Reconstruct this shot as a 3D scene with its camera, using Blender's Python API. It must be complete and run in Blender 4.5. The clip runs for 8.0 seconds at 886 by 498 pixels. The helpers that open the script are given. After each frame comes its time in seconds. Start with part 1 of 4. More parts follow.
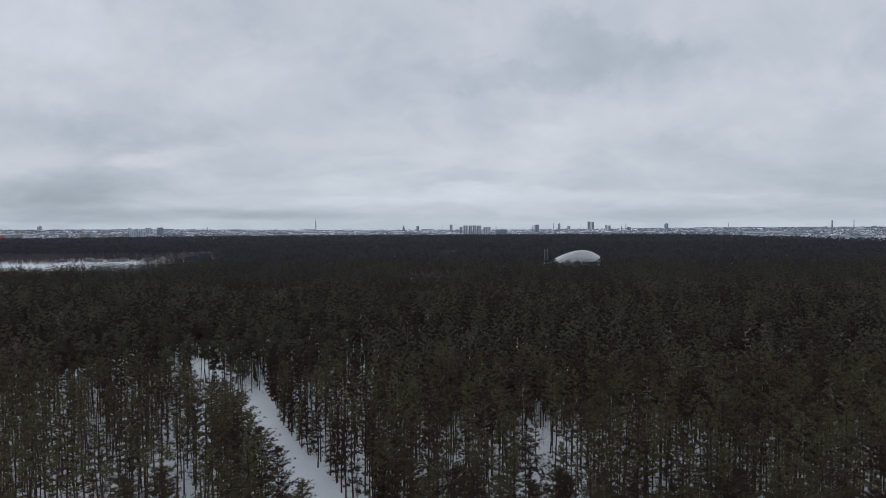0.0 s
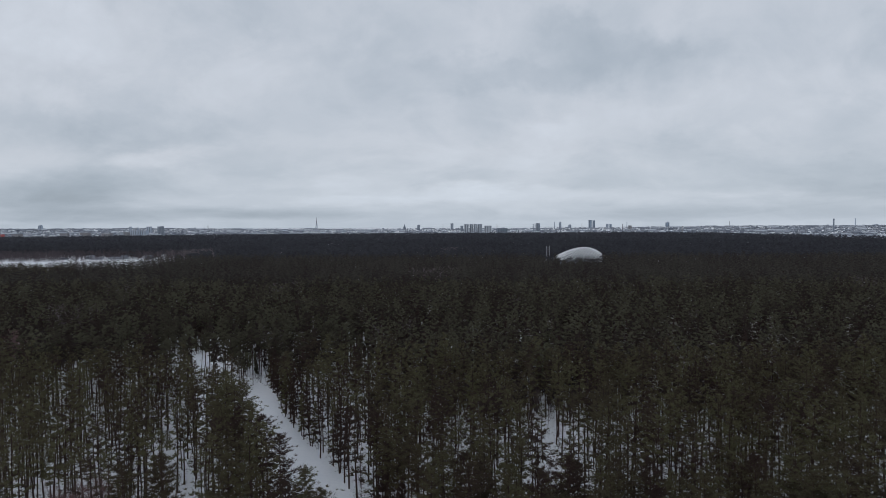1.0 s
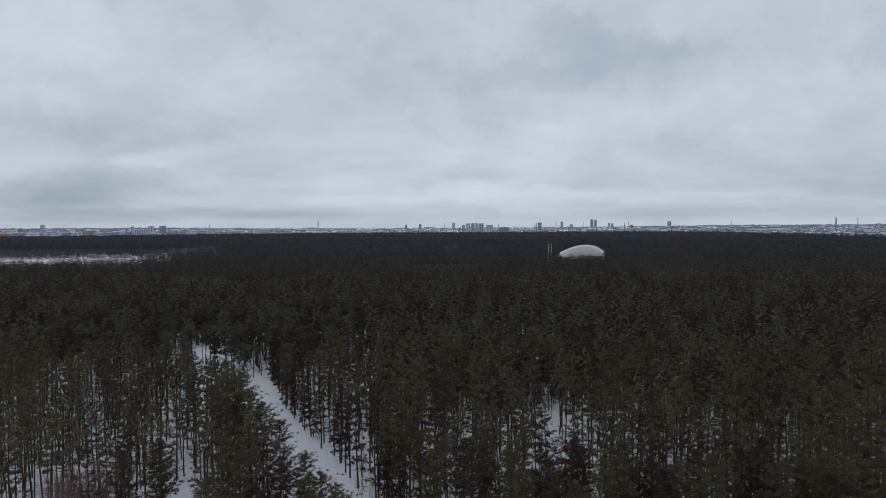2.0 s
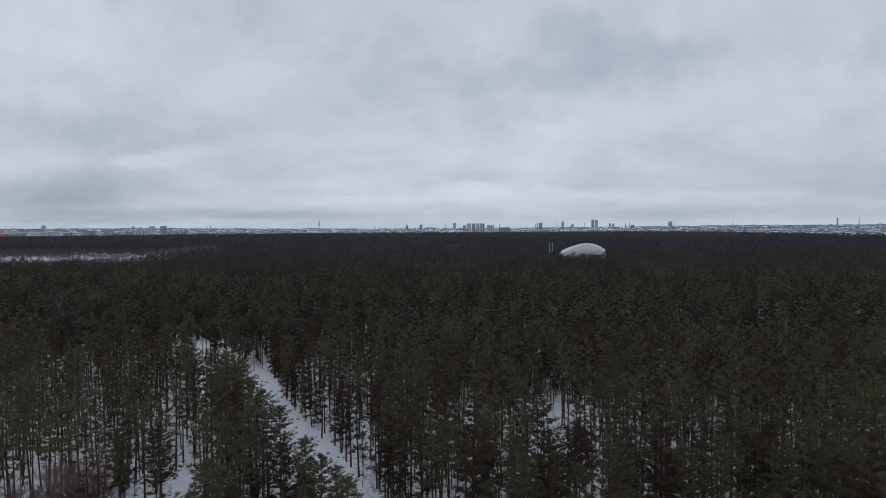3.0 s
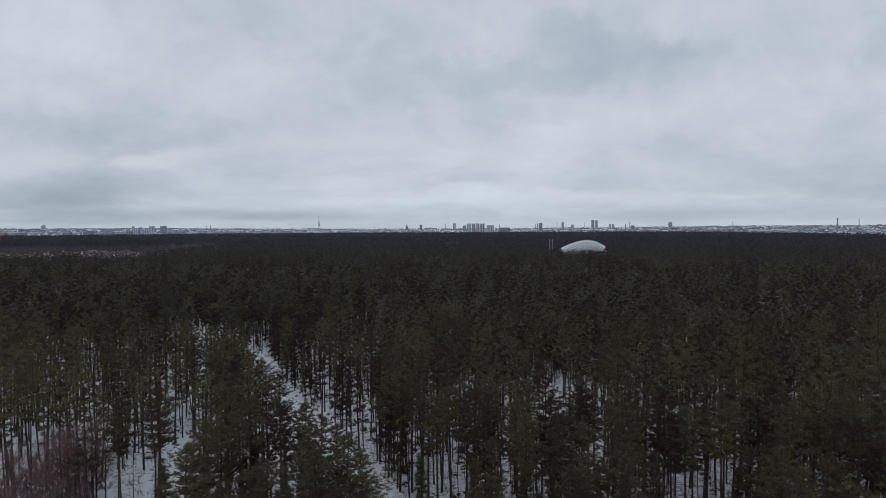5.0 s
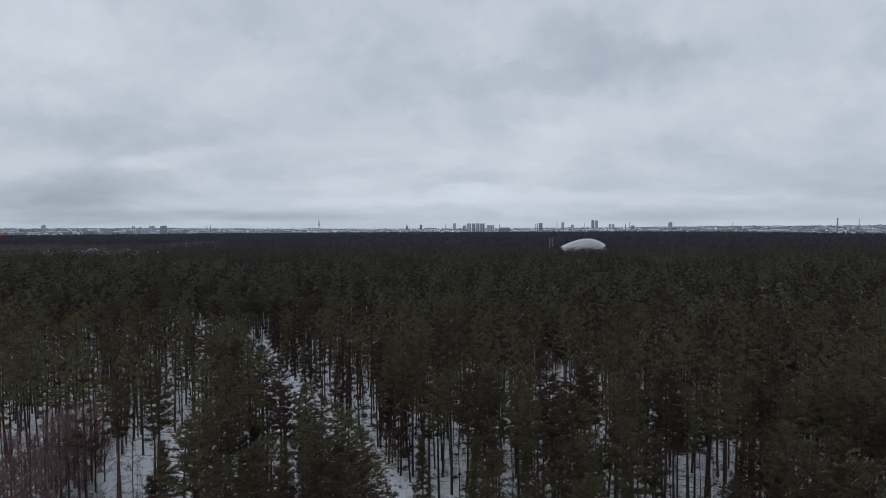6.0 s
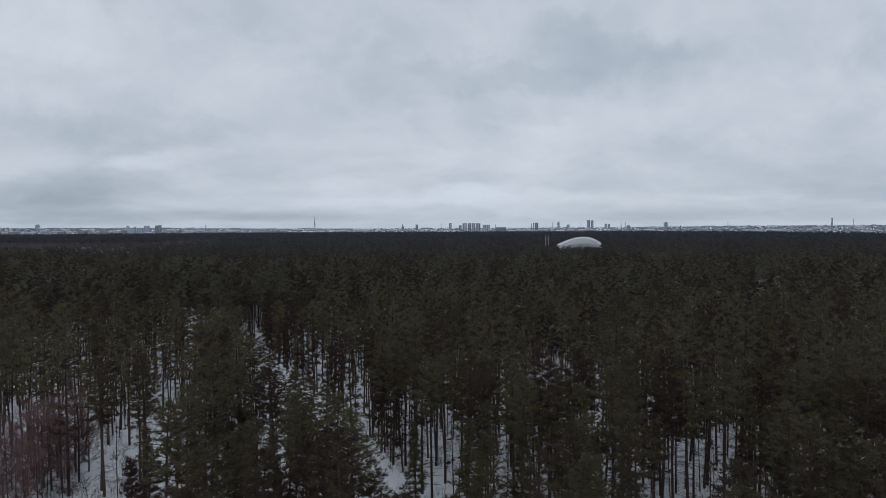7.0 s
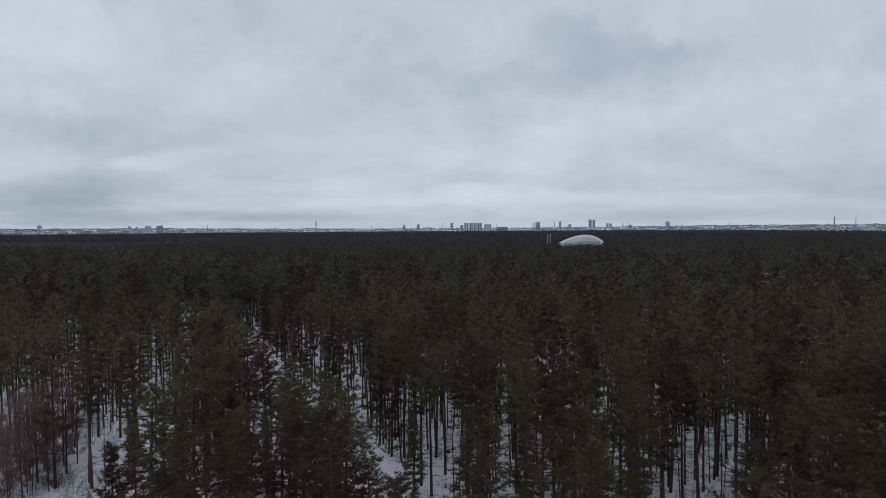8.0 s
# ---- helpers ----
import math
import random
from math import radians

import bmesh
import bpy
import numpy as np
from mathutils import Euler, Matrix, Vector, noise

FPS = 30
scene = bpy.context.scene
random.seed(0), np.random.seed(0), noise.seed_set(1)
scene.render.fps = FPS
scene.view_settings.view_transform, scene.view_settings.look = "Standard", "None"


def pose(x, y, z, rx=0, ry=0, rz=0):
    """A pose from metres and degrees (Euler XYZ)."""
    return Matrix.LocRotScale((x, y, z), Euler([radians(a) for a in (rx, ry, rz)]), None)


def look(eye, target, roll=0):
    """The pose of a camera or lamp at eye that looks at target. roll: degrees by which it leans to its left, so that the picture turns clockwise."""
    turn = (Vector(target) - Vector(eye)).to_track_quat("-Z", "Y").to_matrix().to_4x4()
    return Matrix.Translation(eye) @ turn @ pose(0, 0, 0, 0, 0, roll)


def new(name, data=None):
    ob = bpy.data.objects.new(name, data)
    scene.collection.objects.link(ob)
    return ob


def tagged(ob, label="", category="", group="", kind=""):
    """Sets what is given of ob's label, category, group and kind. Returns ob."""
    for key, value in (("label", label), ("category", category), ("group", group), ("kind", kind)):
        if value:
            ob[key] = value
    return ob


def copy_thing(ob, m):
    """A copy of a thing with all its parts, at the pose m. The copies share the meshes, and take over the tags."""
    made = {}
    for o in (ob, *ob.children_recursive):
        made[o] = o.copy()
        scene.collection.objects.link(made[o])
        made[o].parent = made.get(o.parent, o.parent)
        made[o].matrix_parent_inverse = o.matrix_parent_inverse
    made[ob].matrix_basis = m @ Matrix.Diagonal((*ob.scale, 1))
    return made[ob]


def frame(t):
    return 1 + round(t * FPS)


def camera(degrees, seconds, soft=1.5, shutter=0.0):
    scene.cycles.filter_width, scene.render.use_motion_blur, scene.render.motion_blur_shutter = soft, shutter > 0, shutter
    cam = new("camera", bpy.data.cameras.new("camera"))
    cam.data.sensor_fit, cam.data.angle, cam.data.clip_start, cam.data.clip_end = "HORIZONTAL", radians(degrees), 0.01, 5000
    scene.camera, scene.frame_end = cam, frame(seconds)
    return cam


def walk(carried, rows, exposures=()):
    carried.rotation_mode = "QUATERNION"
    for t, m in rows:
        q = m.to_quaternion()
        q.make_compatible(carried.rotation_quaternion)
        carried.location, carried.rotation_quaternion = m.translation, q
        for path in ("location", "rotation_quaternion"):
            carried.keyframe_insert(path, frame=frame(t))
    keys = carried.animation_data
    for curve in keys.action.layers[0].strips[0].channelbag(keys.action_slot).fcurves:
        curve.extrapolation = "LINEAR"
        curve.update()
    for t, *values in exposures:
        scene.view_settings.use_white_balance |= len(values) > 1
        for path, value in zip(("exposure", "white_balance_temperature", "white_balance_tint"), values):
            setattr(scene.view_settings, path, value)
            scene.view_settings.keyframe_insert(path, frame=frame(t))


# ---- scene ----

# ---------------------------------------------------------------- camera
cam = camera(70.0, 8.0, soft=0.64)


def eye(x, y, z, yaw, pitch, roll):
    return pose(x, y, z, 90 + pitch, 0, yaw) @ pose(0, 0, 0, 0, 0, roll)


walk(cam, [
    (0.0, eye(0.00, 0.00, 59.80, 0.00, -2.250, -0.210)),
    (0.5, eye(-0.44, 1.31, 58.33, 0.04, -2.310, -0.216)),
    (1.0, eye(-0.88, 2.53, 56.76, 0.07, -2.330, -0.251)),
    (1.5, eye(-0.97, 3.39, 55.30, 0.14, -2.350, -0.277)),
    (3.0, eye(-1.13, 4.93, 51.00, 0.29, -2.280, -0.304)),
    (3.5, eye(-1.23, 5.18, 49.58, 0.29, -2.241, -0.279)),
    (4.0, eye(-1.27, 5.36, 48.08, 0.29, -2.222, -0.255)),
    (4.5, eye(-1.30, 5.41, 46.64, 0.28, -2.203, -0.251)),
    (6.0, eye(-1.56, 5.80, 42.23, 0.28, -2.136, -0.218)),
    (6.5, eye(-1.47, 6.69, 40.84, 0.14, -2.127, -0.203)),
    (7.0, eye(-1.17, 8.07, 39.44, -0.09, -2.118, -0.209)),
    (7.5, eye(-0.98, 9.62, 38.03, -0.38, -2.099, -0.254)),
    (7.7, eye(-0.94, 10.32, 37.52, -0.54, -2.095, -0.277)),
    (7.9, eye(-0.90, 11.02, 37.04, -0.66, -2.092, -0.309)),
    (8.0, eye(-0.88, 11.36, 36.80, 0.05, -2.100, -0.330)),
], exposures=[(0.0, 0.0, 6500, 10), (3.0, 0.0, 6400, 10), (8.0, 0.0, 6400, 10)])

# ---------------------------------------------------------------- sky and sun
SUN_UP, SUN_TURN = radians(24), radians(200)
world = bpy.data.worlds.new("overcast_sky")
scene.world = world
world.use_nodes = True
wn, wl = world.node_tree.nodes, world.node_tree.links
wn.clear()


def sky_math(op, a, b=None, c=None, clamp=False):
    n = wn.new("ShaderNodeMath")
    n.operation, n.use_clamp = op, clamp
    for k, v in enumerate((a, b, c)):
        if v is None:
            continue
        if isinstance(v, (int, float)):
            n.inputs[k].default_value = v
        else:
            wl.new(v, n.inputs[k])
    return n.outputs[0]


coord = wn.new("ShaderNodeTexCoord")
split = wn.new("ShaderNodeSeparateXYZ")
wl.new(coord.outputs["Generated"], split.inputs[0])
dx, dy, dz = split.outputs
ahead = sky_math("MAXIMUM", sky_math("ABSOLUTE", dy), 0.2)
u = sky_math("DIVIDE", dx, ahead)
v = sky_math("DIVIDE", dz, ahead)
# heaped clouds, smaller and flatter towards the horizon
height = sky_math("ADD", sky_math("MAXIMUM", v, 0.0), 0.07)
deck = wn.new("ShaderNodeCombineXYZ")
wl.new(sky_math("MULTIPLY", u, 2.3), deck.inputs[0])
wl.new(sky_math("LOGARITHM", height, 2.718), deck.inputs[1])


def sky_noise(scale, detail, rough, seed, distort=0.0):
    n = wn.new("ShaderNodeTexNoise")
    n.noise_dimensions = "4D"
    n.inputs["W"].default_value = seed
    n.inputs["Scale"].default_value = scale
    n.inputs["Detail"].default_value = detail
    n.inputs["Roughness"].default_value = rough
    n.inputs["Distortion"].default_value = distort
    wl.new(deck.outputs[0], n.inputs["Vector"])
    return sky_math("SUBTRACT", n.outputs[0], 0.5)


def soft_step(x, low, high):
    n = wn.new("ShaderNodeMapRange")
    n.interpolation_type = "SMOOTHSTEP"
    wl.new(x, n.inputs["Value"])
    n.inputs["From Min"].default_value, n.inputs["From Max"].default_value = low, high
    n.inputs["To Min"].default_value, n.inputs["To Max"].default_value = -0.5, 0.5
    return n.outputs[0]


clouds = sky_math("ADD", sky_math("MULTIPLY", soft_step(sky_noise(1.3, 8, 0.55, 3.1, 0.6), -0.09, 0.09), 0.058),
                  sky_math("ADD", sky_math("MULTIPLY", soft_step(sky_noise(3.2, 7, 0.58, 5.4, 0.6), -0.12, 0.12), 0.040),
                           sky_math("MULTIPLY", sky_noise(9.0, 5, 0.6, 7.7, 0.4), 0.045)))
# broad places of the deck, ragged at their rims: (across, up, half-width, half-height, change)
THIN = [(-0.62, 0.30, 0.22, 0.090, 0.075), (-0.20, 0.235, 0.25, 0.045, 0.018), (-0.15, 0.118, 0.24, 0.032, 0.040), (-0.46, 0.100, 0.06, 0.018, 0.055),
        (0.15, 0.118, 0.065, 0.038, 0.045), (0.50, 0.185, 0.17, 0.055, 0.030), (0.08, 0.046, 0.19, 0.013, 0.095), (-0.13, 0.036, 0.12, 0.007, 0.060),
        (0.33, 0.042, 0.14, 0.012, 0.050), (0.35, 0.004, 0.45, 0.005, 0.015), (-0.30, 0.065, 0.16, 0.012, 0.040), (-0.45, 0.004, 0.22, 0.004, 0.005)]
THICK = [(0.13, 0.235, 0.15, 0.028, -0.085), (0.27, 0.280, 0.13, 0.030, -0.065), (0.38, 0.255, 0.06, 0.045, -0.045), (-0.30, 0.310, 0.19, 0.040, -0.030),
         (-0.57, 0.145, 0.21, 0.036, -0.060), (-0.62, 0.055, 0.19, 0.030, -0.095), (-0.40, 0.130, 0.11, 0.014, -0.030), (-0.08, 0.220, 0.09, 0.045, -0.030),
         (-0.27, 0.016, 0.15, 0.009, -0.080), (-0.52, 0.016, 0.22, 0.012, -0.075), (-0.68, 0.030, 0.15, 0.036, -0.055), (0.64, 0.051, 0.12, 0.026, -0.075), (0.62, 0.088, 0.12, 0.014, -0.040),
         (0.52, 0.013, 0.28, 0.013, -0.080), (0.05, 0.078, 0.10, 0.013, -0.045), (0.35, 0.118, 0.12, 0.024, -0.030), (0.62, 0.300, 0.12, 0.060, -0.020)]
warp = sky_math("ADD", sky_noise(2.2, 5, 0.6, 11.3, 0.3), sky_math("MULTIPLY", sky_noise(7.0, 4, 0.6, 12.9), 0.4))
lift = sky_math("ADD", sky_noise(2.4, 5, 0.6, 15.8, 0.3), sky_math("MULTIPLY", sky_noise(7.0, 4, 0.6, 17.2), 0.4))
uw = sky_math("MULTIPLY_ADD", warp, 0.22, u)
vw = sky_math("MULTIPLY_ADD", sky_math("MULTIPLY", lift, sky_math("ADD", v, 0.02)), 0.60, v)
total = clouds
for lu, lv, su, sv, k in THIN + THICK:
    a = sky_math("DIVIDE", sky_math("SUBTRACT", uw, lu), su)
    b = sky_math("DIVIDE", sky_math("SUBTRACT", vw, lv), sv)
    r2 = sky_math("ADD", sky_math("MULTIPLY", a, a), sky_math("MULTIPLY", b, b))
    total = sky_math("ADD", total, sky_math("MULTIPLY", sky_math("EXPONENT", sky_math("MULTIPLY", sky_math("POWER", r2, 1.7), -0.8)), k))
bright = sky_math("MAXIMUM", sky_math("ADD", total, 0.585), 0.2)
tone = wn.new("ShaderNodeMix")
tone.data_type = "RGBA"
tone.inputs["A"].default_value = (0.86, 1.0, 1.165, 1)
tone.inputs["B"].default_value = (0.93, 1.0, 1.112, 1)
wl.new(sky_math("MULTIPLY", sky_math("MULTIPLY", sky_math("SUBTRACT", bright, 0.42), 5.0, clamp=True), sky_math("MULTIPLY_ADD", v, 4.0, 0.55, clamp=True)), tone.inputs["Factor"])
shade = wn.new("ShaderNodeVectorMath")
shade.operation = "SCALE"
wl.new(tone.outputs["Result"], shade.inputs[0])
wl.new(bright, shade.inputs["Scale"])
cloud_bg = wn.new("ShaderNodeBackground")
wl.new(shade.outputs[0], cloud_bg.inputs["Color"])
clear = wn.new("ShaderNodeTexSky")
clear.sky_type, clear.sun_disc = "NISHITA", False
clear.sun_elevation, clear.sun_rotation = SUN_UP, SUN_TURN
clear_bg = wn.new("ShaderNodeBackground")
wl.new(clear.outputs[0], clear_bg.inputs["Color"])
clear_bg.inputs["Strength"].default_value = 0.06
both = wn.new("ShaderNodeMixShader")
both.inputs[0].default_value = 0.06
wl.new(cloud_bg.outputs[0], both.inputs[1])
wl.new(clear_bg.outputs[0], both.inputs[2])
world_out = wn.new("ShaderNodeOutputWorld")
wl.new(both.outputs[0], world_out.inputs[0])

sun = new("sun", bpy.data.lights.new("sun", "SUN"))
sun.data.energy, sun.data.angle, sun.data.color = 0.5, radians(40), (1.0, 0.97, 0.93)
sun.matrix_world = look((0, 0, 0), (-math.sin(SUN_TURN) * math.cos(SUN_UP), -math.cos(SUN_TURN) * math.cos(SUN_UP), -math.sin(SUN_UP)))


# ---------------------------------------------------------------- materials
def surface(name, low, high, rough=0.8, grain=2.0, broad=0.1, mix=0.5, bump=0.0, bump_scale=4.0, own=0.0, island=0.0, spec=0.3, metal=0.0, tree=0.0, thin=0.0):
    """A procedural surface between two colours: fine grain, broad stains, and chance by object or by piece."""
    m = bpy.data.materials.new(name)
    m.use_nodes = True
    nodes, links = m.node_tree.nodes, m.node_tree.links
    bsdf = nodes["Principled BSDF"]
    geo = nodes.new("ShaderNodeNewGeometry")

    def tex(scale, detail):
        n = nodes.new("ShaderNodeTexNoise")
        n.inputs["Scale"].default_value, n.inputs["Detail"].default_value = scale, detail
        links.new(geo.outputs["Position"], n.inputs["Vector"])
        return n.outputs[0]

    def calc(op, a, b, clamp=False):
        n = nodes.new("ShaderNodeMath")
        n.operation, n.use_clamp = op, clamp
        for k, x in enumerate((a, b)):
            if isinstance(x, (int, float)):
                n.inputs[k].default_value = x
            else:
                links.new(x, n.inputs[k])
        return n.outputs[0]

    value = calc("ADD", calc("MULTIPLY", tex(grain, 4), mix), calc("MULTIPLY", tex(broad, 3), 1 - mix))
    value = calc("ADD", calc("MULTIPLY", calc("SUBTRACT", value, 0.5), 2.2), 0.5)
    if own:
        info = nodes.new("ShaderNodeObjectInfo")
        value = calc("ADD", value, calc("MULTIPLY", calc("SUBTRACT", info.outputs["Random"], 0.5), own))
    if tree:
        by_tree = nodes.new("ShaderNodeAttribute")
        by_tree.attribute_name = "tree_tone"
        value = calc("ADD", value, calc("MULTIPLY", by_tree.outputs["Fac"], tree))
    if island:
        value = calc("ADD", value, calc("MULTIPLY", calc("SUBTRACT", geo.outputs["Random Per Island"], 0.5), island))
    blend = nodes.new("ShaderNodeMix")
    blend.data_type = "RGBA"
    blend.inputs["A"].default_value, blend.inputs["B"].default_value = (*low, 1), (*high, 1)
    links.new(calc("MAXIMUM", value, 0.0, True), blend.inputs["Factor"])
    links.new(blend.outputs["Result"], bsdf.inputs["Base Color"])
    bsdf.inputs["Roughness"].default_value = rough
    bsdf.inputs["Specular IOR Level"].default_value = spec
    bsdf.inputs["Metallic"].default_value = metal
    if bump:
        b = nodes.new("ShaderNodeBump")
        b.inputs["Strength"].default_value = bump
        b.inputs["Distance"].default_value = 0.3
        links.new(tex(bump_scale, 5), b.inputs["Height"])
        links.new(b.outputs[0], bsdf.inputs["Normal"])
    if thin:
        through_light, both_ways = nodes.new("ShaderNodeBsdfTranslucent"), nodes.new("ShaderNodeMixShader")
        links.new(blend.outputs["Result"], through_light.inputs["Color"])
        both_ways.inputs[0].default_value = thin
        links.new(bsdf.outputs[0], both_ways.inputs[1])
        links.new(through_light.outputs[0], both_ways.inputs[2])
        links.new(both_ways.outputs[0], nodes["Material Output"].inputs["Surface"])
    return m


SNOW = surface("snow", (0.73, 0.755, 0.80), (0.86, 0.875, 0.90), 0.7, 1.2, 0.06, 0.5, 0.4, 0.7)
NEEDLES = surface("pine_needles", (0.0650, 0.0425, 0.0375), (0.1390, 0.1300, 0.0740), 0.75, 5.0, 0.17, 0.5, own=1.2, island=0.12, spec=0.15, tree=1.7, thin=0.5)
BARK = surface("pine_bark", (0.040, 0.027, 0.025), (0.092, 0.062, 0.054), 0.9, 5.0, 0.4, 0.6, 0.5, 9.0, own=0.3, spec=0.1)
TWIGS = surface("bare_twigs", (0.115, 0.073, 0.072), (0.225, 0.15, 0.148), 0.9, 3.0, 0.2, 0.5, own=0.3, island=0.4, spec=0.1)
PALE_BARK = surface("pale_bark", (0.34, 0.32, 0.31), (0.74, 0.73, 0.73), 0.85, 3.0, 0.6, 0.6, 0.4, 8.0, spec=0.1)
# same needles darkened for the coarser far crowns, in place of shade inside them
SHADED_FAR_NEEDLES = surface("shaded_far_pine_needles", (0.0520, 0.0392, 0.0342), (0.1235, 0.1215, 0.0835), 0.8, 1.6, 0.05, 0.45, island=0.12, spec=0.1, tree=1.5, thin=0.5)
# farther pines: needle colour greyed half-way to the distance haze
PART_HAZED_NEEDLES = surface("part_hazed_pine_needles", (0.0480, 0.0386, 0.0378), (0.1020, 0.0975, 0.0820), 0.8, 1.2, 0.03, 0.4, island=0.1, spec=0.1, tree=0.9, thin=0.5)
# farthest pines: bluish distance haze put into the needle colour
HAZED_NEEDLES = surface("hazed_pine_needles", (0.0480, 0.0480, 0.0590), (0.0840, 0.0870, 0.0980), 0.8, 0.9, 0.02, 0.35, spec=0.1, tree=0.7, thin=0.5)
# city trees: blue-grey distance haze lightens this crown colour
HAZED_TREES = surface("hazed_city_trees", (0.070, 0.081, 0.104), (0.130, 0.145, 0.175), 0.9, 0.05, 0.006, 0.5, spec=0.1, tree=0.6)
GREY_TWIGS = surface("grey_brown_twigs", (0.040, 0.032, 0.033), (0.095, 0.074, 0.073), 0.9, 1.0, 0.05, 0.5, spec=0.1, tree=0.6)
PALE_TWIGS = surface("pale_grey_twigs", (0.125, 0.106, 0.112), (0.28, 0.24, 0.25), 0.9, 1.0, 0.05, 0.5, spec=0.1, tree=0.6)
MAUVE_TWIGS = surface("mauve_brown_twigs", (0.066, 0.056, 0.063), (0.140, 0.118, 0.128), 0.9, 1.0, 0.05, 0.5, spec=0.1, tree=0.6)
# concrete, plaster and brick: colours greyed towards blue for distance haze
CONCRETE = surface("hazed_grey_concrete", (0.24, 0.28, 0.345), (0.41, 0.455, 0.52), 0.85, 0.05, 0.01, 0.5, own=0.4)
PLASTER = surface("hazed_pale_plaster", (0.25, 0.28, 0.325), (0.38, 0.41, 0.455), 0.85, 0.08, 0.02, 0.5, own=0.5)
BRICKWORK = surface("hazed_brown_brick", (0.165, 0.162, 0.170), (0.265, 0.255, 0.262), 0.9, 0.08, 0.02, 0.5, own=0.5)
REDWALL = surface("red_cladding", (0.35, 0.08, 0.08), (0.45, 0.12, 0.11), 0.7, 0.1, 0.02)
# dark cladding lightened and blued, distance haze in its colour
HAZED_DARKWALL = surface("hazed_dark_cladding", (0.13, 0.155, 0.195), (0.23, 0.265, 0.315), 0.6, 0.08, 0.02, own=0.5)
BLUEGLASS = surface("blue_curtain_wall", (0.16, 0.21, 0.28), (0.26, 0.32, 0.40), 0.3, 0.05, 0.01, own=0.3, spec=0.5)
PANE = surface("dark_window_glass", (0.10, 0.115, 0.14), (0.16, 0.18, 0.21), 0.2, 0.2, 0.05, spec=0.5)
STEEL = surface("grey_steel", (0.20, 0.20, 0.22), (0.33, 0.33, 0.35), 0.6, 0.4, 0.05, metal=0.2)
GALVANISED = surface("galvanised_steel", (0.30, 0.31, 0.33), (0.46, 0.47, 0.50), 0.5, 0.5, 0.05)
WHITE_STEEL = surface("white_painted_steel", (0.70, 0.72, 0.75), (0.84, 0.86, 0.88), 0.5, 0.5, 0.05)
PANEL = surface("grey_roof_panel", (0.085, 0.095, 0.11), (0.15, 0.165, 0.185), 0.22, 0.3, 0.05, own=0.5, spec=0.7)
# city walls and roofs: distance haze painted as bluish tones of low contrast
HAZED_CITY_WALL = surface("hazed_city_walls", (0.155, 0.175, 0.215), (0.285, 0.305, 0.345), 0.9, 0.02, 0.004, 0.5, island=1.6)
HAZED_CITY_ROOF = surface("hazed_city_roofs", (0.190, 0.212, 0.255), (0.47, 0.505, 0.56), 0.8, 0.02, 0.004, 0.5, island=1.7)


# ---------------------------------------------------------------- mesh helpers
def soup(name, verts, tris, normals=None, tones=None, material=None):
    """A mesh from arrays of corners and triangles, perhaps with the shading normals of a soft crown."""
    verts, tris = np.asarray(verts, np.float32), np.asarray(tris, np.int32)
    me = bpy.data.meshes.new(name)
    me.vertices.add(len(verts))
    me.vertices.foreach_set("co", verts.ravel())
    me.loops.add(tris.size)
    me.loops.foreach_set("vertex_index", tris.ravel())
    me.polygons.add(len(tris))
    me.polygons.foreach_set("loop_start", np.arange(0, tris.size, 3, dtype=np.int32))
    me.update(calc_edges=True)
    me.materials.append(material)
    if normals is not None:
        me.attributes.new("custom_normal", "FLOAT_VECTOR", "POINT").data.foreach_set("vector", np.asarray(normals, np.float32).ravel())
    if tones is not None:
        me.attributes.new("tree_tone", "FLOAT", "POINT").data.foreach_set("value", np.asarray(tones, np.float32))
    return me


def part(name, data, material, parent, label=""):
    """One mesh object under a thing or a part; data is a bmesh or a mesh."""
    if isinstance(data, bmesh.types.BMesh):
        me = bpy.data.meshes.new(name)
        data.to_mesh(me)
        data.free()
        me.materials.append(material)
        data = me
    ob = new(name, data)
    ob.parent = parent
    if label:
        ob["label"] = label
    return ob


def box(bm, cx, cy, z0, z1, sx, sy, taper=1.0):
    """A box on its base centre, its top narrowed by taper."""
    lo = [bm.verts.new((cx + a * sx / 2, cy + b * sy / 2, z0)) for a, b in ((-1, -1), (1, -1), (1, 1), (-1, 1))]
    hi = [bm.verts.new((cx + a * sx / 2 * taper, cy + b * sy / 2 * taper, z1)) for a, b in ((-1, -1), (1, -1), (1, 1), (-1, 1))]
    bm.faces.new(lo[::-1]), bm.faces.new(hi)
    for k in range(4):
        bm.faces.new((lo[k], lo[(k + 1) % 4], hi[(k + 1) % 4], hi[k]))


def rod(bm, a, b, ra, rb, sides=6):
    """A tapered rod from a to b."""
    a, b = Vector(a), Vector(b)
    w = (b - a).normalized()
    s = w.orthogonal().normalized()
    t = w.cross(s)
    rings = []
    for p, r in ((a, ra), (b, rb)):
        rings.append([bm.verts.new(p + (s * math.cos(6.2832 * k / sides) + t * math.sin(6.2832 * k / sides)) * r) for k in range(sides)])
    for k in range(sides):
        bm.faces.new((rings[0][k], rings[0][(k + 1) % sides], rings[1][(k + 1) % sides], rings[1][k]))
    bm.faces.new(rings[0][::-1]), bm.faces.new(rings[1])


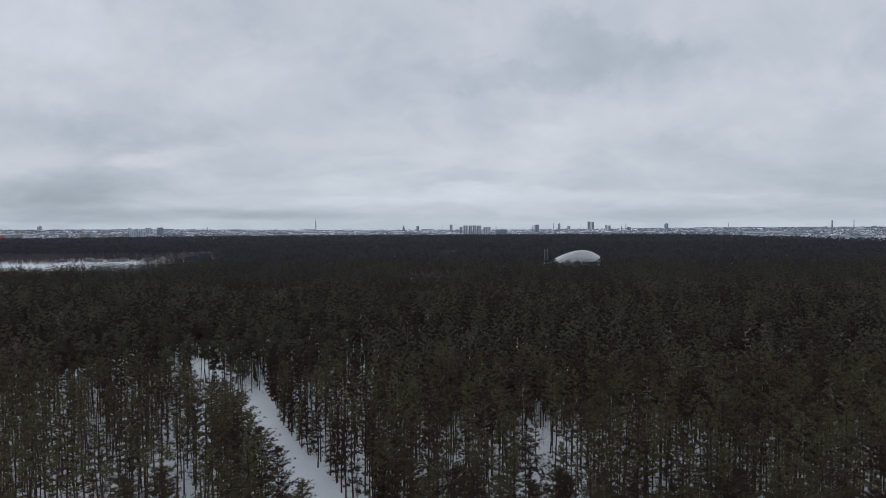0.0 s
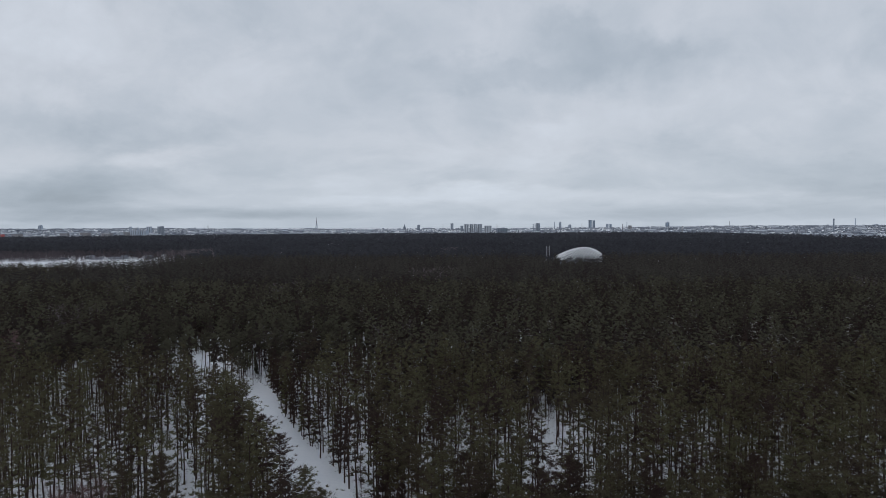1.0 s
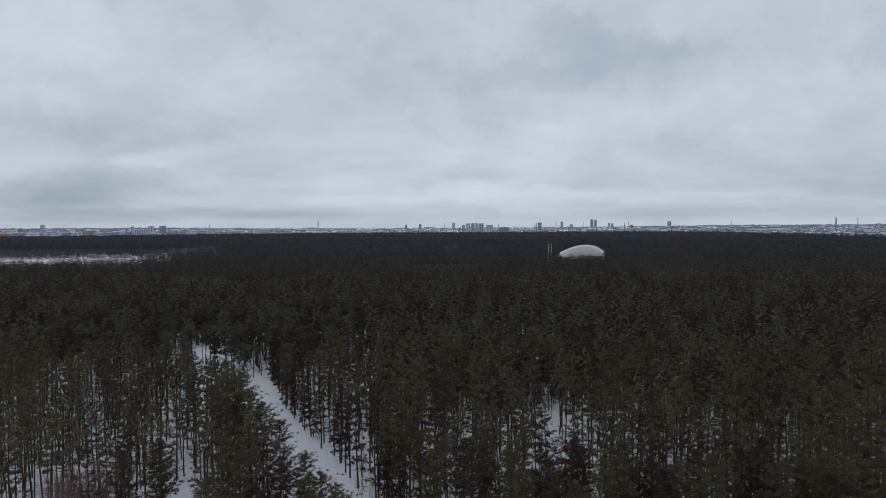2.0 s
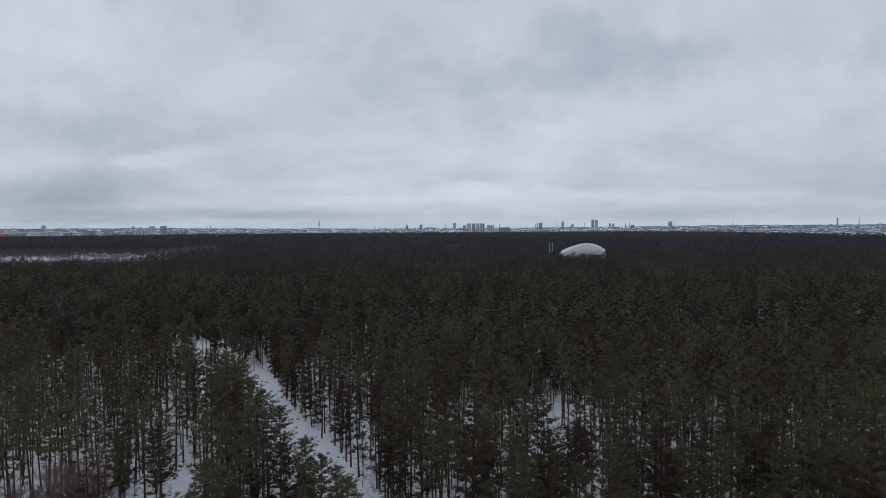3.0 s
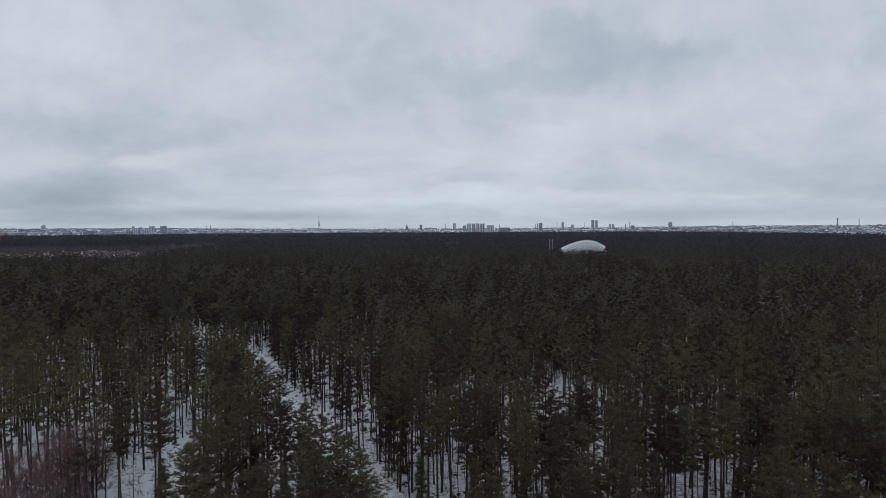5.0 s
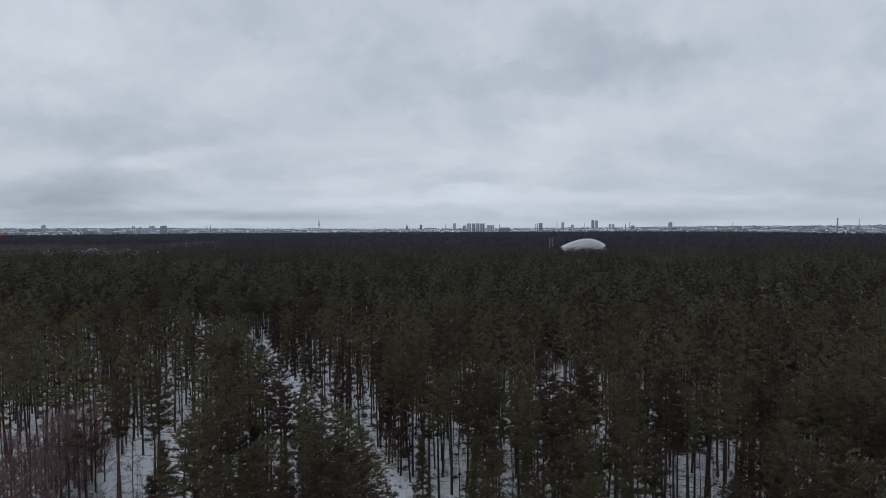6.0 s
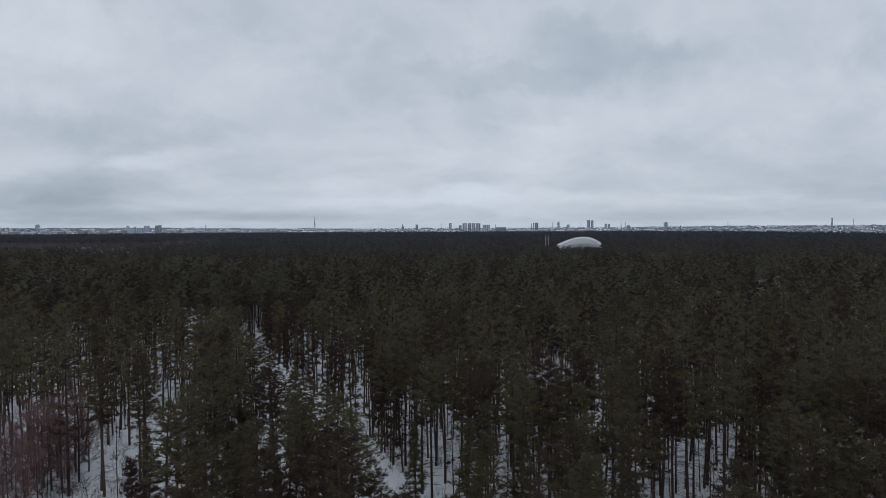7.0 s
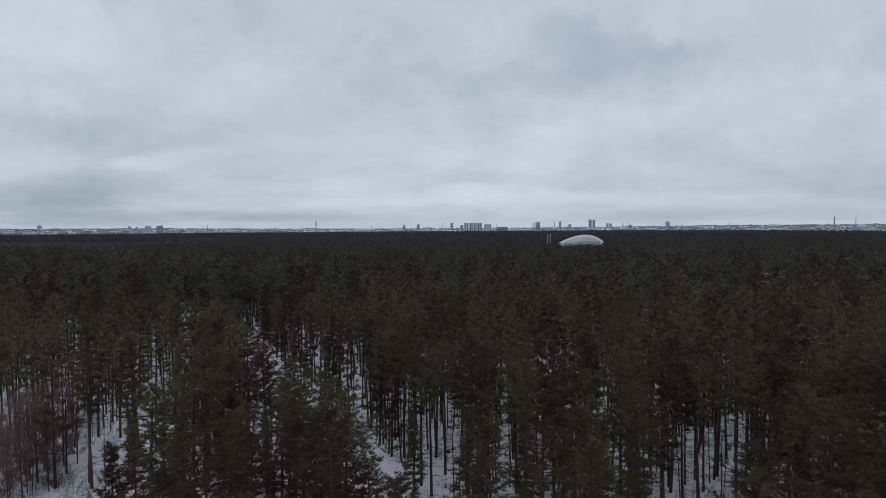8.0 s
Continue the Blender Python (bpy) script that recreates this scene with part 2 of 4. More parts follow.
class Soup:
    """Collects triangles."""

    def __init__(self):
        self.v, self.t = [], []

    def tri(self, a, b, c):
        k = len(self.v)
        self.v += [a, b, c]
        self.t.append((k, k + 1, k + 2))

    def rod(self, a, b, ra, rb, sides=3):
        a, b = np.array(a, float), np.array(b, float)
        w = b - a
        w /= np.linalg.norm(w) + 1e-9
        s = np.cross(w, (0.31, 0.77, 0.55))
        s /= np.linalg.norm(s)
        t = np.cross(w, s)
        k = len(self.v)
        for p, r in ((a, ra), (b, rb)):
            for q in range(sides):
                ang = 6.2832 * q / sides
                self.v.append(p + (s * math.cos(ang) + t * math.sin(ang)) * r)
        for q in range(sides):
            n = (q + 1) % sides
            self.t.append((k + q, k + n, k + sides + n))
            self.t.append((k + q, k + sides + n, k + sides + q))

    def arrays(self):
        if not self.v:
            return np.zeros((0, 3)), np.zeros((0, 3), int)
        return np.array(self.v, float), np.array(self.t, int)


# ---------------------------------------------------------------- tree shapes
def crown_radius(s, kind):
    """The crown's half-width, of 1, at s of the way up it."""
    if kind == "fir":
        return (1 - s) ** 0.8 * 0.95 + 0.05
    if kind == "edge":
        return (1 - s) ** 0.6 * (0.75 + 0.5 * math.sin(3.1 * min(s * 1.6, 1))) * 0.85 + 0.08
    return (0.55 + 0.75 * math.sin(math.pi * min(1.0, 0.15 + s * 0.75))) * (1 - s ** 6) * 0.8 + 0.14


def unit(v):
    return v / (np.linalg.norm(v, axis=-1, keepdims=True) + 1e-9)


def foliage(rng, mids, outs, sizes, soft, rim, tufts, slim, long, core):
    """Ragged mounds of needles at the boughs' ends with tufts bristling from them: corners, triangles, and normals between the mound's roundness and the crown's."""
    n = len(mids)
    mids, soft, sizes = mids[:, None, :], soft[:, None, :], sizes[:, None, None]
    ang = rng.uniform(0, 6.28, (n, 1)) + np.arange(rim) * 6.2832 / rim + rng.normal(0, 0.25, (n, rim))
    ring = np.stack((np.cos(ang), np.sin(ang), rng.uniform(-0.35, 0.15, (n, rim))), -1) * rng.uniform(0.70, 1.35, (n, rim, 1))
    top = np.concatenate((rng.uniform(-0.3, 0.3, (n, 1, 2)), rng.uniform(0.5, 0.95, (n, 1, 1))), -1)
    body = np.concatenate((ring, top), 1)
    v = [(mids + body * sizes * core).reshape(-1, 3)]
    nn = [unit(0.55 * soft + 0.75 * unit(body)).reshape(-1, 3)]
    one = [(q, (q + 1) % rim, rim) for q in range(rim)]
    t = [(np.array(one)[None] + (np.arange(n) * (rim + 1))[:, None, None]).reshape(-1, 3)]
    if tufts:
        d = unit(rng.normal(0, 1, (n, tufts, 3)) * (1, 1, 0.6) + outs[:, None, :] * 0.35 + np.array((0, 0, 0.30)))
        foot = mids + d * sizes * (1, 1, 0.7) * rng.uniform(0.2, 1.05, (n, tufts, 1))
        way = unit(d + np.array((0, 0, 0.25)) + rng.normal(0, 0.35, (n, tufts, 3)))
        shade = unit(0.55 * soft + 0.75 * d)
        side = unit(np.cross(way, shade + 0.6 * rng.normal(0, 1, (n, tufts, 3)))) * sizes * slim * rng.uniform(0.7, 1.3, (n, tufts, 1))
        tip = foot + way * sizes * long * rng.uniform(0.6, 1.3, (n, tufts, 1))
        tv = np.stack((foot + side, foot - side, tip), 2).reshape(-1, 3)
        flip = (np.sum(np.cross(-2 * side, tip - foot - side) * shade, -1) < 0).ravel()
        tt = np.arange(len(tv)).reshape(-1, 3)
        tt[flip] = tt[flip][:, ::-1]
        t.append(tt + len(v[0]))
        v.append(tv)
        nn.append(np.repeat(shade.reshape(-1, 3), 3, 0))
    return np.concatenate(v), np.concatenate(t), np.concatenate(nn)


def pine_shape(rng, h, kind, boughs, ends, size, rim, tufts, slim=0.12, long=0.7, sides=5, dead=8, detail=True, twigs=3, snowy=0.0, grown=1.0, skirt=0, tops=3, stout=1.0, fill=0.0, core=1.0):
    """Crown of needle tufts on its boughs' ends, trunk with limbs and dead twigs, and snow lying on boughs of one conifer, as triangles."""
    wood, snow = Soup(), Soup()
    start = {"pine": 0.48, "tall": 0.56, "edge": 0.20, "fir": 0.10, "broad": 0.36, "domed": 0.50}[kind] * h * rng.uniform(0.9, 1.1)
    wide = {"pine": 3.0, "tall": 2.55, "edge": 3.4, "fir": 2.4, "broad": 3.7, "domed": 3.4}[kind] * rng.uniform(0.88, 1.12) * h / 19
    lean = rng.uniform(-0.5, 0.5, 2)
    bow = rng.uniform(-0.35, 0.35, 2)

    def axis(z):
        s = z / h
        return np.array((lean[0] * s + bow[0] * math.sin(3 * s), lean[1] * s + bow[1] * math.sin(3 * s), z))

    cuts = 6 if detail else 2
    zs = np.linspace(0, h * 0.96, cuts + 1)
    foot = 0.0095 * h * stout * rng.uniform(0.75, 1.15)
    for a, b in zip(zs[:-1], zs[1:]):
        wood.rod(axis(a), axis(b), foot * (1 - a / h) ** 0.7 + 0.015, foot * (1 - b / h) ** 0.7 + 0.015, sides)
    turn = rng.uniform(0, 6.28)
    heart = axis(start + 0.30 * (h - start))
    mids, outs, sizes = [], [], []
    for k in range(boughs):
        s = ((k + rng.uniform(0, 1)) / boughs) ** 0.9
        z = start + (h * 0.96 - start) * s
        turn += 2.4 + rng.uniform(-0.6, 0.6)
        reach = wide * crown_radius(s, kind) * rng.uniform(0.45, 1.15)
        rise = (0.42 * s + 0.02) * reach if kind in ("pine", "tall", "broad", "domed") else (0.3 * s - 0.18) * reach
        root = axis(z)
        out = np.array((math.cos(turn), math.sin(turn), 0.0))
        side = np.array((-out[1], out[0], 0.0))
        tip = root + out * reach + (0, 0, rise)
        if detail:
            wood.rod(root, root + (tip - root) * 0.9, 0.05, 0.014)
        for c in range(ends):
            g = 0.38 + 0.62 * ((c + rng.uniform(0, 1)) / ends) ** 0.8
            fan = rng.normal(0, 0.20) * reach * g
            mids.append(root + (tip - root) * g + side * fan + (0, 0, 0.10 * reach * g * g + rng.normal(0, 0.16)))
            outs.append(out + side * fan * 0.3)
            sizes.append(size * rng.uniform(0.7, 1.3) * (1.0 - 0.3 * s))
        for _ in range(2 if fill else 0):
            mids.append(root + (tip - root) * rng.uniform(0.2, 0.6) + side * rng.normal(0, 0.2) - (0, 0, 0.1))
            outs.append(out)
            sizes.append(fill * rng.uniform(0.8, 1.2) * (1.0 - 0.4 * s))
        for _ in range(twigs):
            m = root + (tip - root) * rng.uniform(0.1, 0.8)
            e = rng.normal(0, 0.55, 3) * (1, 1, 0.6) * (0.7 + size)
            wood.tri(m, m + (0, 0, 0.03 + 0.04 * size), m + e)
        for _ in range(int(rng.random() < snowy) + int(rng.random() < snowy)):
            at = root + (tip - root) * rng.uniform(0.3, 1.0) + np.array((0, 0, 0.15 + size * 0.5))
            a = rng.uniform(0, 6.28)
            w, q = np.array((math.cos(a), math.sin(a), rng.uniform(-0.5, 0.5))), np.array((-math.sin(a), math.cos(a), 0.0))
            ln, wd = rng.uniform(0.08, 0.30) * grown, rng.uniform(0.010, 0.026) * grown
            snow.tri(at - w * ln, at + q * wd + (0, 0, wd), at + w * ln)
            snow.tri(at - w * ln, at + w * ln, at - q * wd + (0, 0, wd))
    for k in range(tops):
        mids.append(axis(h * (0.97 - 0.035 * k)) + rng.normal(0, 0.12, 3) * (1 + k))
        outs.append(rng.normal(0, 0.3, 3))
        sizes.append(size * 0.8)
    mids = np.array(mids)
    soft = unit((mids - heart) * (1, 1, 0.75 * wide / (0.5 * (h - start)))) * 0.9 + (0, 0, 0.35)
    crown = foliage(rng, mids, np.array(outs), np.array(sizes), soft, rim, tufts, slim, long, core)
    for k in range(skirt):
        a = rng.uniform(0, 6.28)
        wide_at = np.array((math.cos(a), math.sin(a), 0.0)) * wide * 0.32
        foot_at = axis(start * rng.uniform(0.25, 0.6))
        wood.tri(foot_at, axis(start * 1.25) + wide_at, axis(start * 1.15) - wide_at)
    for k in range(dead):
        z = start * rng.uniform(0.22, 1.10)
        turn = rng.uniform(0, 6.28)
        reach = rng.uniform(0.6, 2.3)
        root = axis(z)
        tip = root + np.array((math.cos(turn) * reach, math.sin(turn) * reach, rng.uniform(-0.7, 0.25)))
        if detail:
            wood.rod(root, tip, 0.034, 0.008)
        else:
            wood.tri(root, root + (0, 0, 0.06), tip)
            m = root + (tip - root) * 0.6
            wood.tri(m, m + (0, 0, 0.05), m + rng.normal(0, 0.5, 3) * (1, 1, 0.5))
        if detail:
            for _ in range(5):
                m = root + (tip - root) * rng.uniform(0.3, 0.95)
                wood.tri(m, m + (0, 0, 0.025), m + rng.normal(0, 0.42, 3) * (1, 1, 0.6))
            if rng.random() < snowy * 1.5:
                m, e = root + (tip - root) * 0.4 + (0, 0, 0.03), root + (tip - root) * 0.95 + (0, 0, 0.02)
                snow.tri(m, e, m + (0.03, 0.03, 0.03))
                snow.tri(m, m + (-0.03, 0.03, 0.03), e)
    return crown, wood.arrays(), snow.arrays()


def bare_shape(rng, h, boughs, twigs, fine=0.02, near=False):
    """Trunk and twigs of a leafless broad tree, as triangles."""
    wood, spray = Soup(), Soup()
    wood.rod((0, 0, 0), (0.1, 0, h * 0.45), 0.011 * h, 0.007 * h, 6 if near else 3)
    wood.rod((0.1, 0, h * 0.45), (0.2, 0.1, h * 0.95), 0.007 * h, 0.015, 6 if near else 3)
    for k in range(boughs):
        s = rng.uniform(0, 1)
        root = np.array((0.15 * s, 0.05, h * (0.10 + 0.78 * s)))
        ang = rng.uniform(0, 6.28)
        reach = h * (0.05 + 0.15 * math.sin(3.1 * min(1.0, 0.12 + 0.8 * s))) * rng.uniform(0.4, 1.3)
        tip = root + np.array((math.cos(ang) * reach, math.sin(ang) * reach, reach * rng.uniform(0.2, 1.5)))
        if near:
            wood.rod(root, tip, 0.0035 * h * (1.2 - s), 0.012)
        else:
            wood.tri(root, root + (0, 0, 0.007 * h), tip)
        for c in range(twigs):
            at = root + (tip - root) * rng.uniform(0.25, 1.0)
            d = (tip - root) / np.linalg.norm(tip - root) + rng.normal(0, 0.75, 3)
            d[2] += 0.35
            d /= np.linalg.norm(d)
            side = np.cross(d, rng.normal(0, 1, 3))
            side /= np.linalg.norm(side)
            ln = h * rng.uniform(0.035, 0.085)
            spray.tri(at - side * fine, at + side * fine, at + d * ln)
            e = at + d * ln * 0.45
            d2 = d + rng.normal(0, 0.5, 3)
            spray.tri(e - side * fine * 0.7, e + side * fine * 0.7, e + d2 / np.linalg.norm(d2) * ln * 0.6)
    return spray.arrays(), wood.arrays()


def scatter(shapes, places, seed):
    """Copies of shapes (corners, triangles and perhaps normals) at places (x, y, z, turn, scale, stretch), in one set of arrays."""
    rng = np.random.default_rng(seed)
    pick = rng.integers(0, len(shapes), len(places))
    slant, tone = rng.normal(0, 0.022, (len(places), 2)), rng.uniform(-0.5, 0.5, len(places))
    vs, ts, ns, tones, base = [], [], [], [], 0
    for k, shape in enumerate(shapes):
        v, t = shape[:2]
        pl = places[pick == k]
        if not len(pl) or not len(v):
            continue
        c, s = np.cos(pl[:, 3])[:, None], np.sin(pl[:, 3])[:, None]
        z = v[None, :, 2] * pl[:, 5:6]
        x = (v[None, :, 0] * c - v[None, :, 1] * s) * pl[:, 4:5] + pl[:, 0:1] + z * slant[pick == k, 0:1]
        y = (v[None, :, 0] * s + v[None, :, 1] * c) * pl[:, 4:5] + pl[:, 1:2] + z * slant[pick == k, 1:2]
        vs.append(np.stack((x, y, z + pl[:, 2:3]), -1).reshape(-1, 3))
        if len(shape) > 2:
            n = shape[2]
            ns.append(np.stack((n[None, :, 0] * c - n[None, :, 1] * s, n[None, :, 0] * s + n[None, :, 1] * c, np.repeat(n[None, :, 2], len(pl), 0)), -1).reshape(-1, 3))
        ts.append((t[None] + (np.arange(len(pl)) * len(v))[:, None, None] + base).reshape(-1, 3))
        tones.append(np.repeat(tone[pick == k], len(v)))
        base += len(pl) * len(v)
    return np.concatenate(vs), np.concatenate(ts), np.concatenate(ns) if ns else None, np.concatenate(tones)


# ---------------------------------------------------------------- ground
EDGE = 4850.0


def relief(x, y):
    """Height of the ground: flat under the near forest, falling to the city, rising to the horizon."""
    d = np.hypot(x, y)
    far = np.interp(d, (0, 1500, 3300, EDGE), (0, 0, -13, 26))
    return far + 0.25 * np.sin(x * 0.045 + 1) * np.sin(y * 0.038) * (d < 1500)


def forest_edge(x, y):
    """How far the forest reaches, by direction."""
    return np.interp(x / np.maximum(y, 1), (-0.8, -0.61, -0.3, 0.3, 0.42, 0.5, 0.64, 0.8), (2600, 2700, 3150, 3300, 3000, 2500, 1920, 1700))


ROWS, SPOKES = 90, 180
radii = np.concatenate(([0.0], np.geomspace(6, EDGE, ROWS)))
gv, gt = [(0, 0, float(relief(0, 0)))], []
for r in radii[1:]:
    for k in range(SPOKES):
        a = 6.283185 * k / SPOKES
        gx, gy = r * math.cos(a), r * math.sin(a)
        gv.append((gx, gy, float(relief(gx, gy))))
for k in range(SPOKES):
    n = (k + 1) % SPOKES
    gt.append((0, 1 + k, 1 + n))
    for q in range(ROWS - 1):
        a0, a1 = 1 + q * SPOKES, 1 + (q + 1) * SPOKES
        gt += [(a0 + k, a1 + k, a1 + n), (a0 + k, a1 + n, a0 + n)]
ground = tagged(new("ground", soup("ground", gv, gt, material=SNOW)), "snow-covered flat forest ground reaching to the horizon", "ground", kind="structure")
for p in ground.data.polygons:
    p.use_smooth = True

# ---------------------------------------------------------------- where the trees stand
rng = np.random.default_rng(7)
# snowy openings between the trees: x, y, radius
GROVES = [(-395, 1000, 44), (5, 1030, 32), (-15, 570, 18), (309, 463, 12), (-185, 308, 8), (-215, 420, 12), (-110, 430, 10), (-168, 243, 9)]
GAPS = [(21, 173, 6), (35, 167, 5.5), (-31, 206, 6), (36, 106, 4), (-66, 149, 5), (-77, 140, 5), (-108, 177, 5), (-56, 128, 5), (-55, 106, 6),
        (-66, 102, 6), (23, 161, 5), (-3, 104, 5), (-104, 268, 8), (-96, 254, 10), (-88, 240, 8), (-209, 316, 8), (-206, 330, 7), (20, 143, 4.5), (27, 138, 4.5), (24, 127, 4)]


def ride_offset(x, y):
    """Distance to the right of the forest ride's middle line."""
    bend = np.where(y > 222, (y - 222) * 0.45, 0)
    return (x + bend) - (-26.0 - (y - 139.6) * 0.437 - 4.2)


def ride_side(y):
    """How far the ride's open snow reaches to the right of that line."""
    return np.interp(y, (98, 102, 128, 152, 187), (3.8, 6.0, 6.4, 4.2, 2.4))


def free(x, y):
    """Where trees may grow."""
    off = ride_offset(x, y)
    ok = ~((off < ride_side(y)) & (off > np.where((y > 138) & (y < 190), -11.5, -9.0)) & (y < 232))
    ok &= ~((off < 3.8) & (off > -23) & (y > 178) & (y < 232))
    # open lanes in the foremost rows, where the snow between the trunks lies bare
    s = x / np.maximum(y - 11, 1)
    ok &= ~((s < -0.50) & (y < 97)) & ~((s > 0.355) & (s < 0.47) & (y > 56) & (y < 87)) & ~((s > -0.085) & (s < -0.01) & (y > 56) & (y < 87)) & ~((s > 0.135) & (s < 0.18) & (y > 56) & (y < 86))
    ok &= ~((s > -0.488) & (s < -0.432) & (y > 90) & (y < 122))
    for gx, gy, gr in GAPS + GROVES:
        ok &= np.hypot(x - gx, y - gy) > gr
    s = x / np.maximum(y, 1)
    ok &= ~((s < -0.38) & (y > np.interp(s, (-0.625, -0.605, -0.50, -0.44, -0.38), (615, 665, 700, 780, 960))) & (y < 1055))
    ok &= ~((np.abs(x - 183) < 36) & (np.abs(y - 862) < 25)) & ~((np.abs(x - 143) < 9) & (np.abs(y - 866) < 16))
    return ok


def stand(y0, y1, gap, side=0.72, extra=10):
    """Jittered grid of places from y0 to y1, within the widening wedge of forest."""
    out = []
    y = y0
    while y < y1:
        w = side * y + extra
        n = int(2 * w / gap)
        xs = -w + (np.arange(n) + 0.5) * (2 * w / n)
        out.append(np.stack((xs + rng.uniform(-0.47, 0.47, n) * gap, np.full(n, y) + rng.uniform(-0.47, 0.47, n) * gap), 1))
        y += gap
    p = np.concatenate(out)
    p = p[free(p[:, 0], p[:, 1])]
    thin = np.array([noise.noise((a * 0.045, b * 0.045, 2.0)) for a, b in p]) if y0 < 190 else np.full(len(p), -1.0)
    return p[~((thin > 0.25) & (p[:, 0] < -10) & (rng.random(len(p)) < 0.12))]


def placed(p, low, high, spread=0.12):
    """Places with a turn and sizes; low and high are the scale's range."""
    n = len(p)
    s = rng.uniform(low, high, n)
    gap = np.abs(p[:, 0] / np.maximum(p[:, 1], 1) - 0.214) < 0.036
    tall = np.where(gap & (p[:, 1] > 640) & (p[:, 1] < 700), s * 0.68, np.where(gap & (p[:, 1] >= 700) & (p[:, 1] < 838), s * rng.uniform(0.38, 0.80, n), s))
    slot = (np.abs(p[:, 0] / np.maximum(p[:, 1], 1) - 0.1655) < 0.008) & (p[:, 1] > 620) & (p[:, 1] < 858)
    tall = np.where(slot, s * 0.74, tall)
    return np.column_stack((p, relief(p[:, 0], p[:, 1]) - 0.05, rng.uniform(0, 6.28, n), s * rng.uniform(1 - spread, 1 + spread, n), tall))


# ---------------------------------------------------------------- the nearest pines, one by one
HERO = [("tall", 20.5), ("pine", 20.0), ("tall", 19.0), ("pine", 18.5), ("pine", 21.0), ("edge", 18.0), ("edge", 16.0), ("fir", 11.0), ("tall", 21.0), ("broad", 20.0), ("broad", 18.5), ("broad", 20.5)]
LABELS = {"tall": "tall slender pine with high dark green crown", "pine": "mature pine with dense dark green crown",
          "edge": "broad pine with boughs low down, beside the ride", "broad": "old broad-crowned pine standing beside the snowy ride", "fir": "small dark conifer with boughs to the snow"}
heroes = []
for kind, h in HERO:
    r2 = np.random.default_rng(100 + len(heroes))
    full = kind in ("broad", "edge")
    crown, wood, snow = pine_shape(r2, h, kind, 50 if full else 32, 5, 0.27, 4, 19, 0.12, 1.4, 7, dead=48, twigs=8, snowy=0.22, fill=0.42, core=0.7)
    heroes.append((kind, soup("crown", *crown, material=NEEDLES), soup("trunk", *wood, material=BARK), soup("snow", *snow, material=SNOW) if len(snow[0]) else None))
BARE_HERO = []
for k, h in enumerate((11.0, 9.5, 12.5)):
    spray, wood = bare_shape(np.random.default_rng(300 + k), h, 40, 40, 0.015, True)
    BARE_HERO.append((soup("twig_spray", *spray, material=TWIGS), soup("trunk", *wood, material=BARK)))


def pine_tree(kind, crown, trunk, snow):
    tree = tagged(new("pine_tree"), LABELS[kind], "tree", "pines of the near forest")
    part("trunk", trunk, BARK, tree)
    part("crown", crown, NEEDLES, tree)
    if snow:
        tagged(part("snow", snow, SNOW, tree, "snow lying on the boughs"), kind="stuff")
    return tree


MASTERS = {}
KNOWN = [(-10.2, 69.2, 9), (-30.5, 67.7, 5), (-25.0, 70.4, 10), (-4.4, 58.0, 10), (-18.8, 90.6, 9), (-41.0, 121.4, 11), (12.6, 65.7, 10), (3.4, 72.7, 10),
         (7.2, 64.7, 9), (-36.4, 124.8, 9), (-29.8, 112.2, 11), (-23.0, 101.5, 10), (-13.4, 81.5, 11), (-42.2, 134.0, 9), (-48.2, 145.0, 11), (-54.5, 156.0, 10),
         (-61.2, 168.0, 9), (-50.0, 139.0, 10), (-13.5, 75.0, 10), (-15.8, 86.0, 9), (-50.5, 99.0, 4), (-52.0, 101.0, 2), (-36.5, 83.0, 6), (-31.0, 78.5, 10), (-13.5, 65.0, 11), (-17.5, 64.0, 9), (-11.5, 76.0, 9),
         (-11.9, 117.5, 1), (-7.3, 111.0, 0), (-4.2, 100.0, 2), (-2.7, 96.5, 8), (-0.8, 104.0, 0), (-14.2, 125.0, 8), (-9.0, 122.0, 2), (2.0, 109.0, 3), (4.6, 100.5, 0), (-5.6, 106.0, 8), (-9.4, 111.5, 4)]
near = stand(46, 101, 4.5, 0.72, 6)
keep = np.ones(len(near), bool)
for kx, ky, _ in KNOWN:
    keep &= np.hypot(near[:, 0] - kx, near[:, 1] - ky) > 3.2
near = near[keep]


def plant(x, y, which, turn, scale):
    m = pose(x, y, float(relief(x, y)) - 0.05, 0, 0, turn)
    if which in MASTERS:
        tree = copy_thing(MASTERS[which], m)
    else:
        tree = MASTERS[which] = pine_tree(*heroes[which])
        tree.matrix_basis = m
    tree.scale = (scale, scale, scale)
    return tree


for kx, ky, which in KNOWN:
    plant(kx, ky, which, rng.uniform(0, 360), 1.0)
for x, y in near:
    off = float(ride_offset(np.array(x), np.array(y)))
    if 0 < off < 9:
        which = int(rng.choice([5, 6, 0, 2, 7]))
    else:
        which = int(rng.choice([0, 0, 1, 1, 2, 2, 3, 3, 4, 4, 8, 8, 8, 6, 7]))
    plant(x, y, which, rng.uniform(0, 360), rng.uniform(0.78, 1.1))

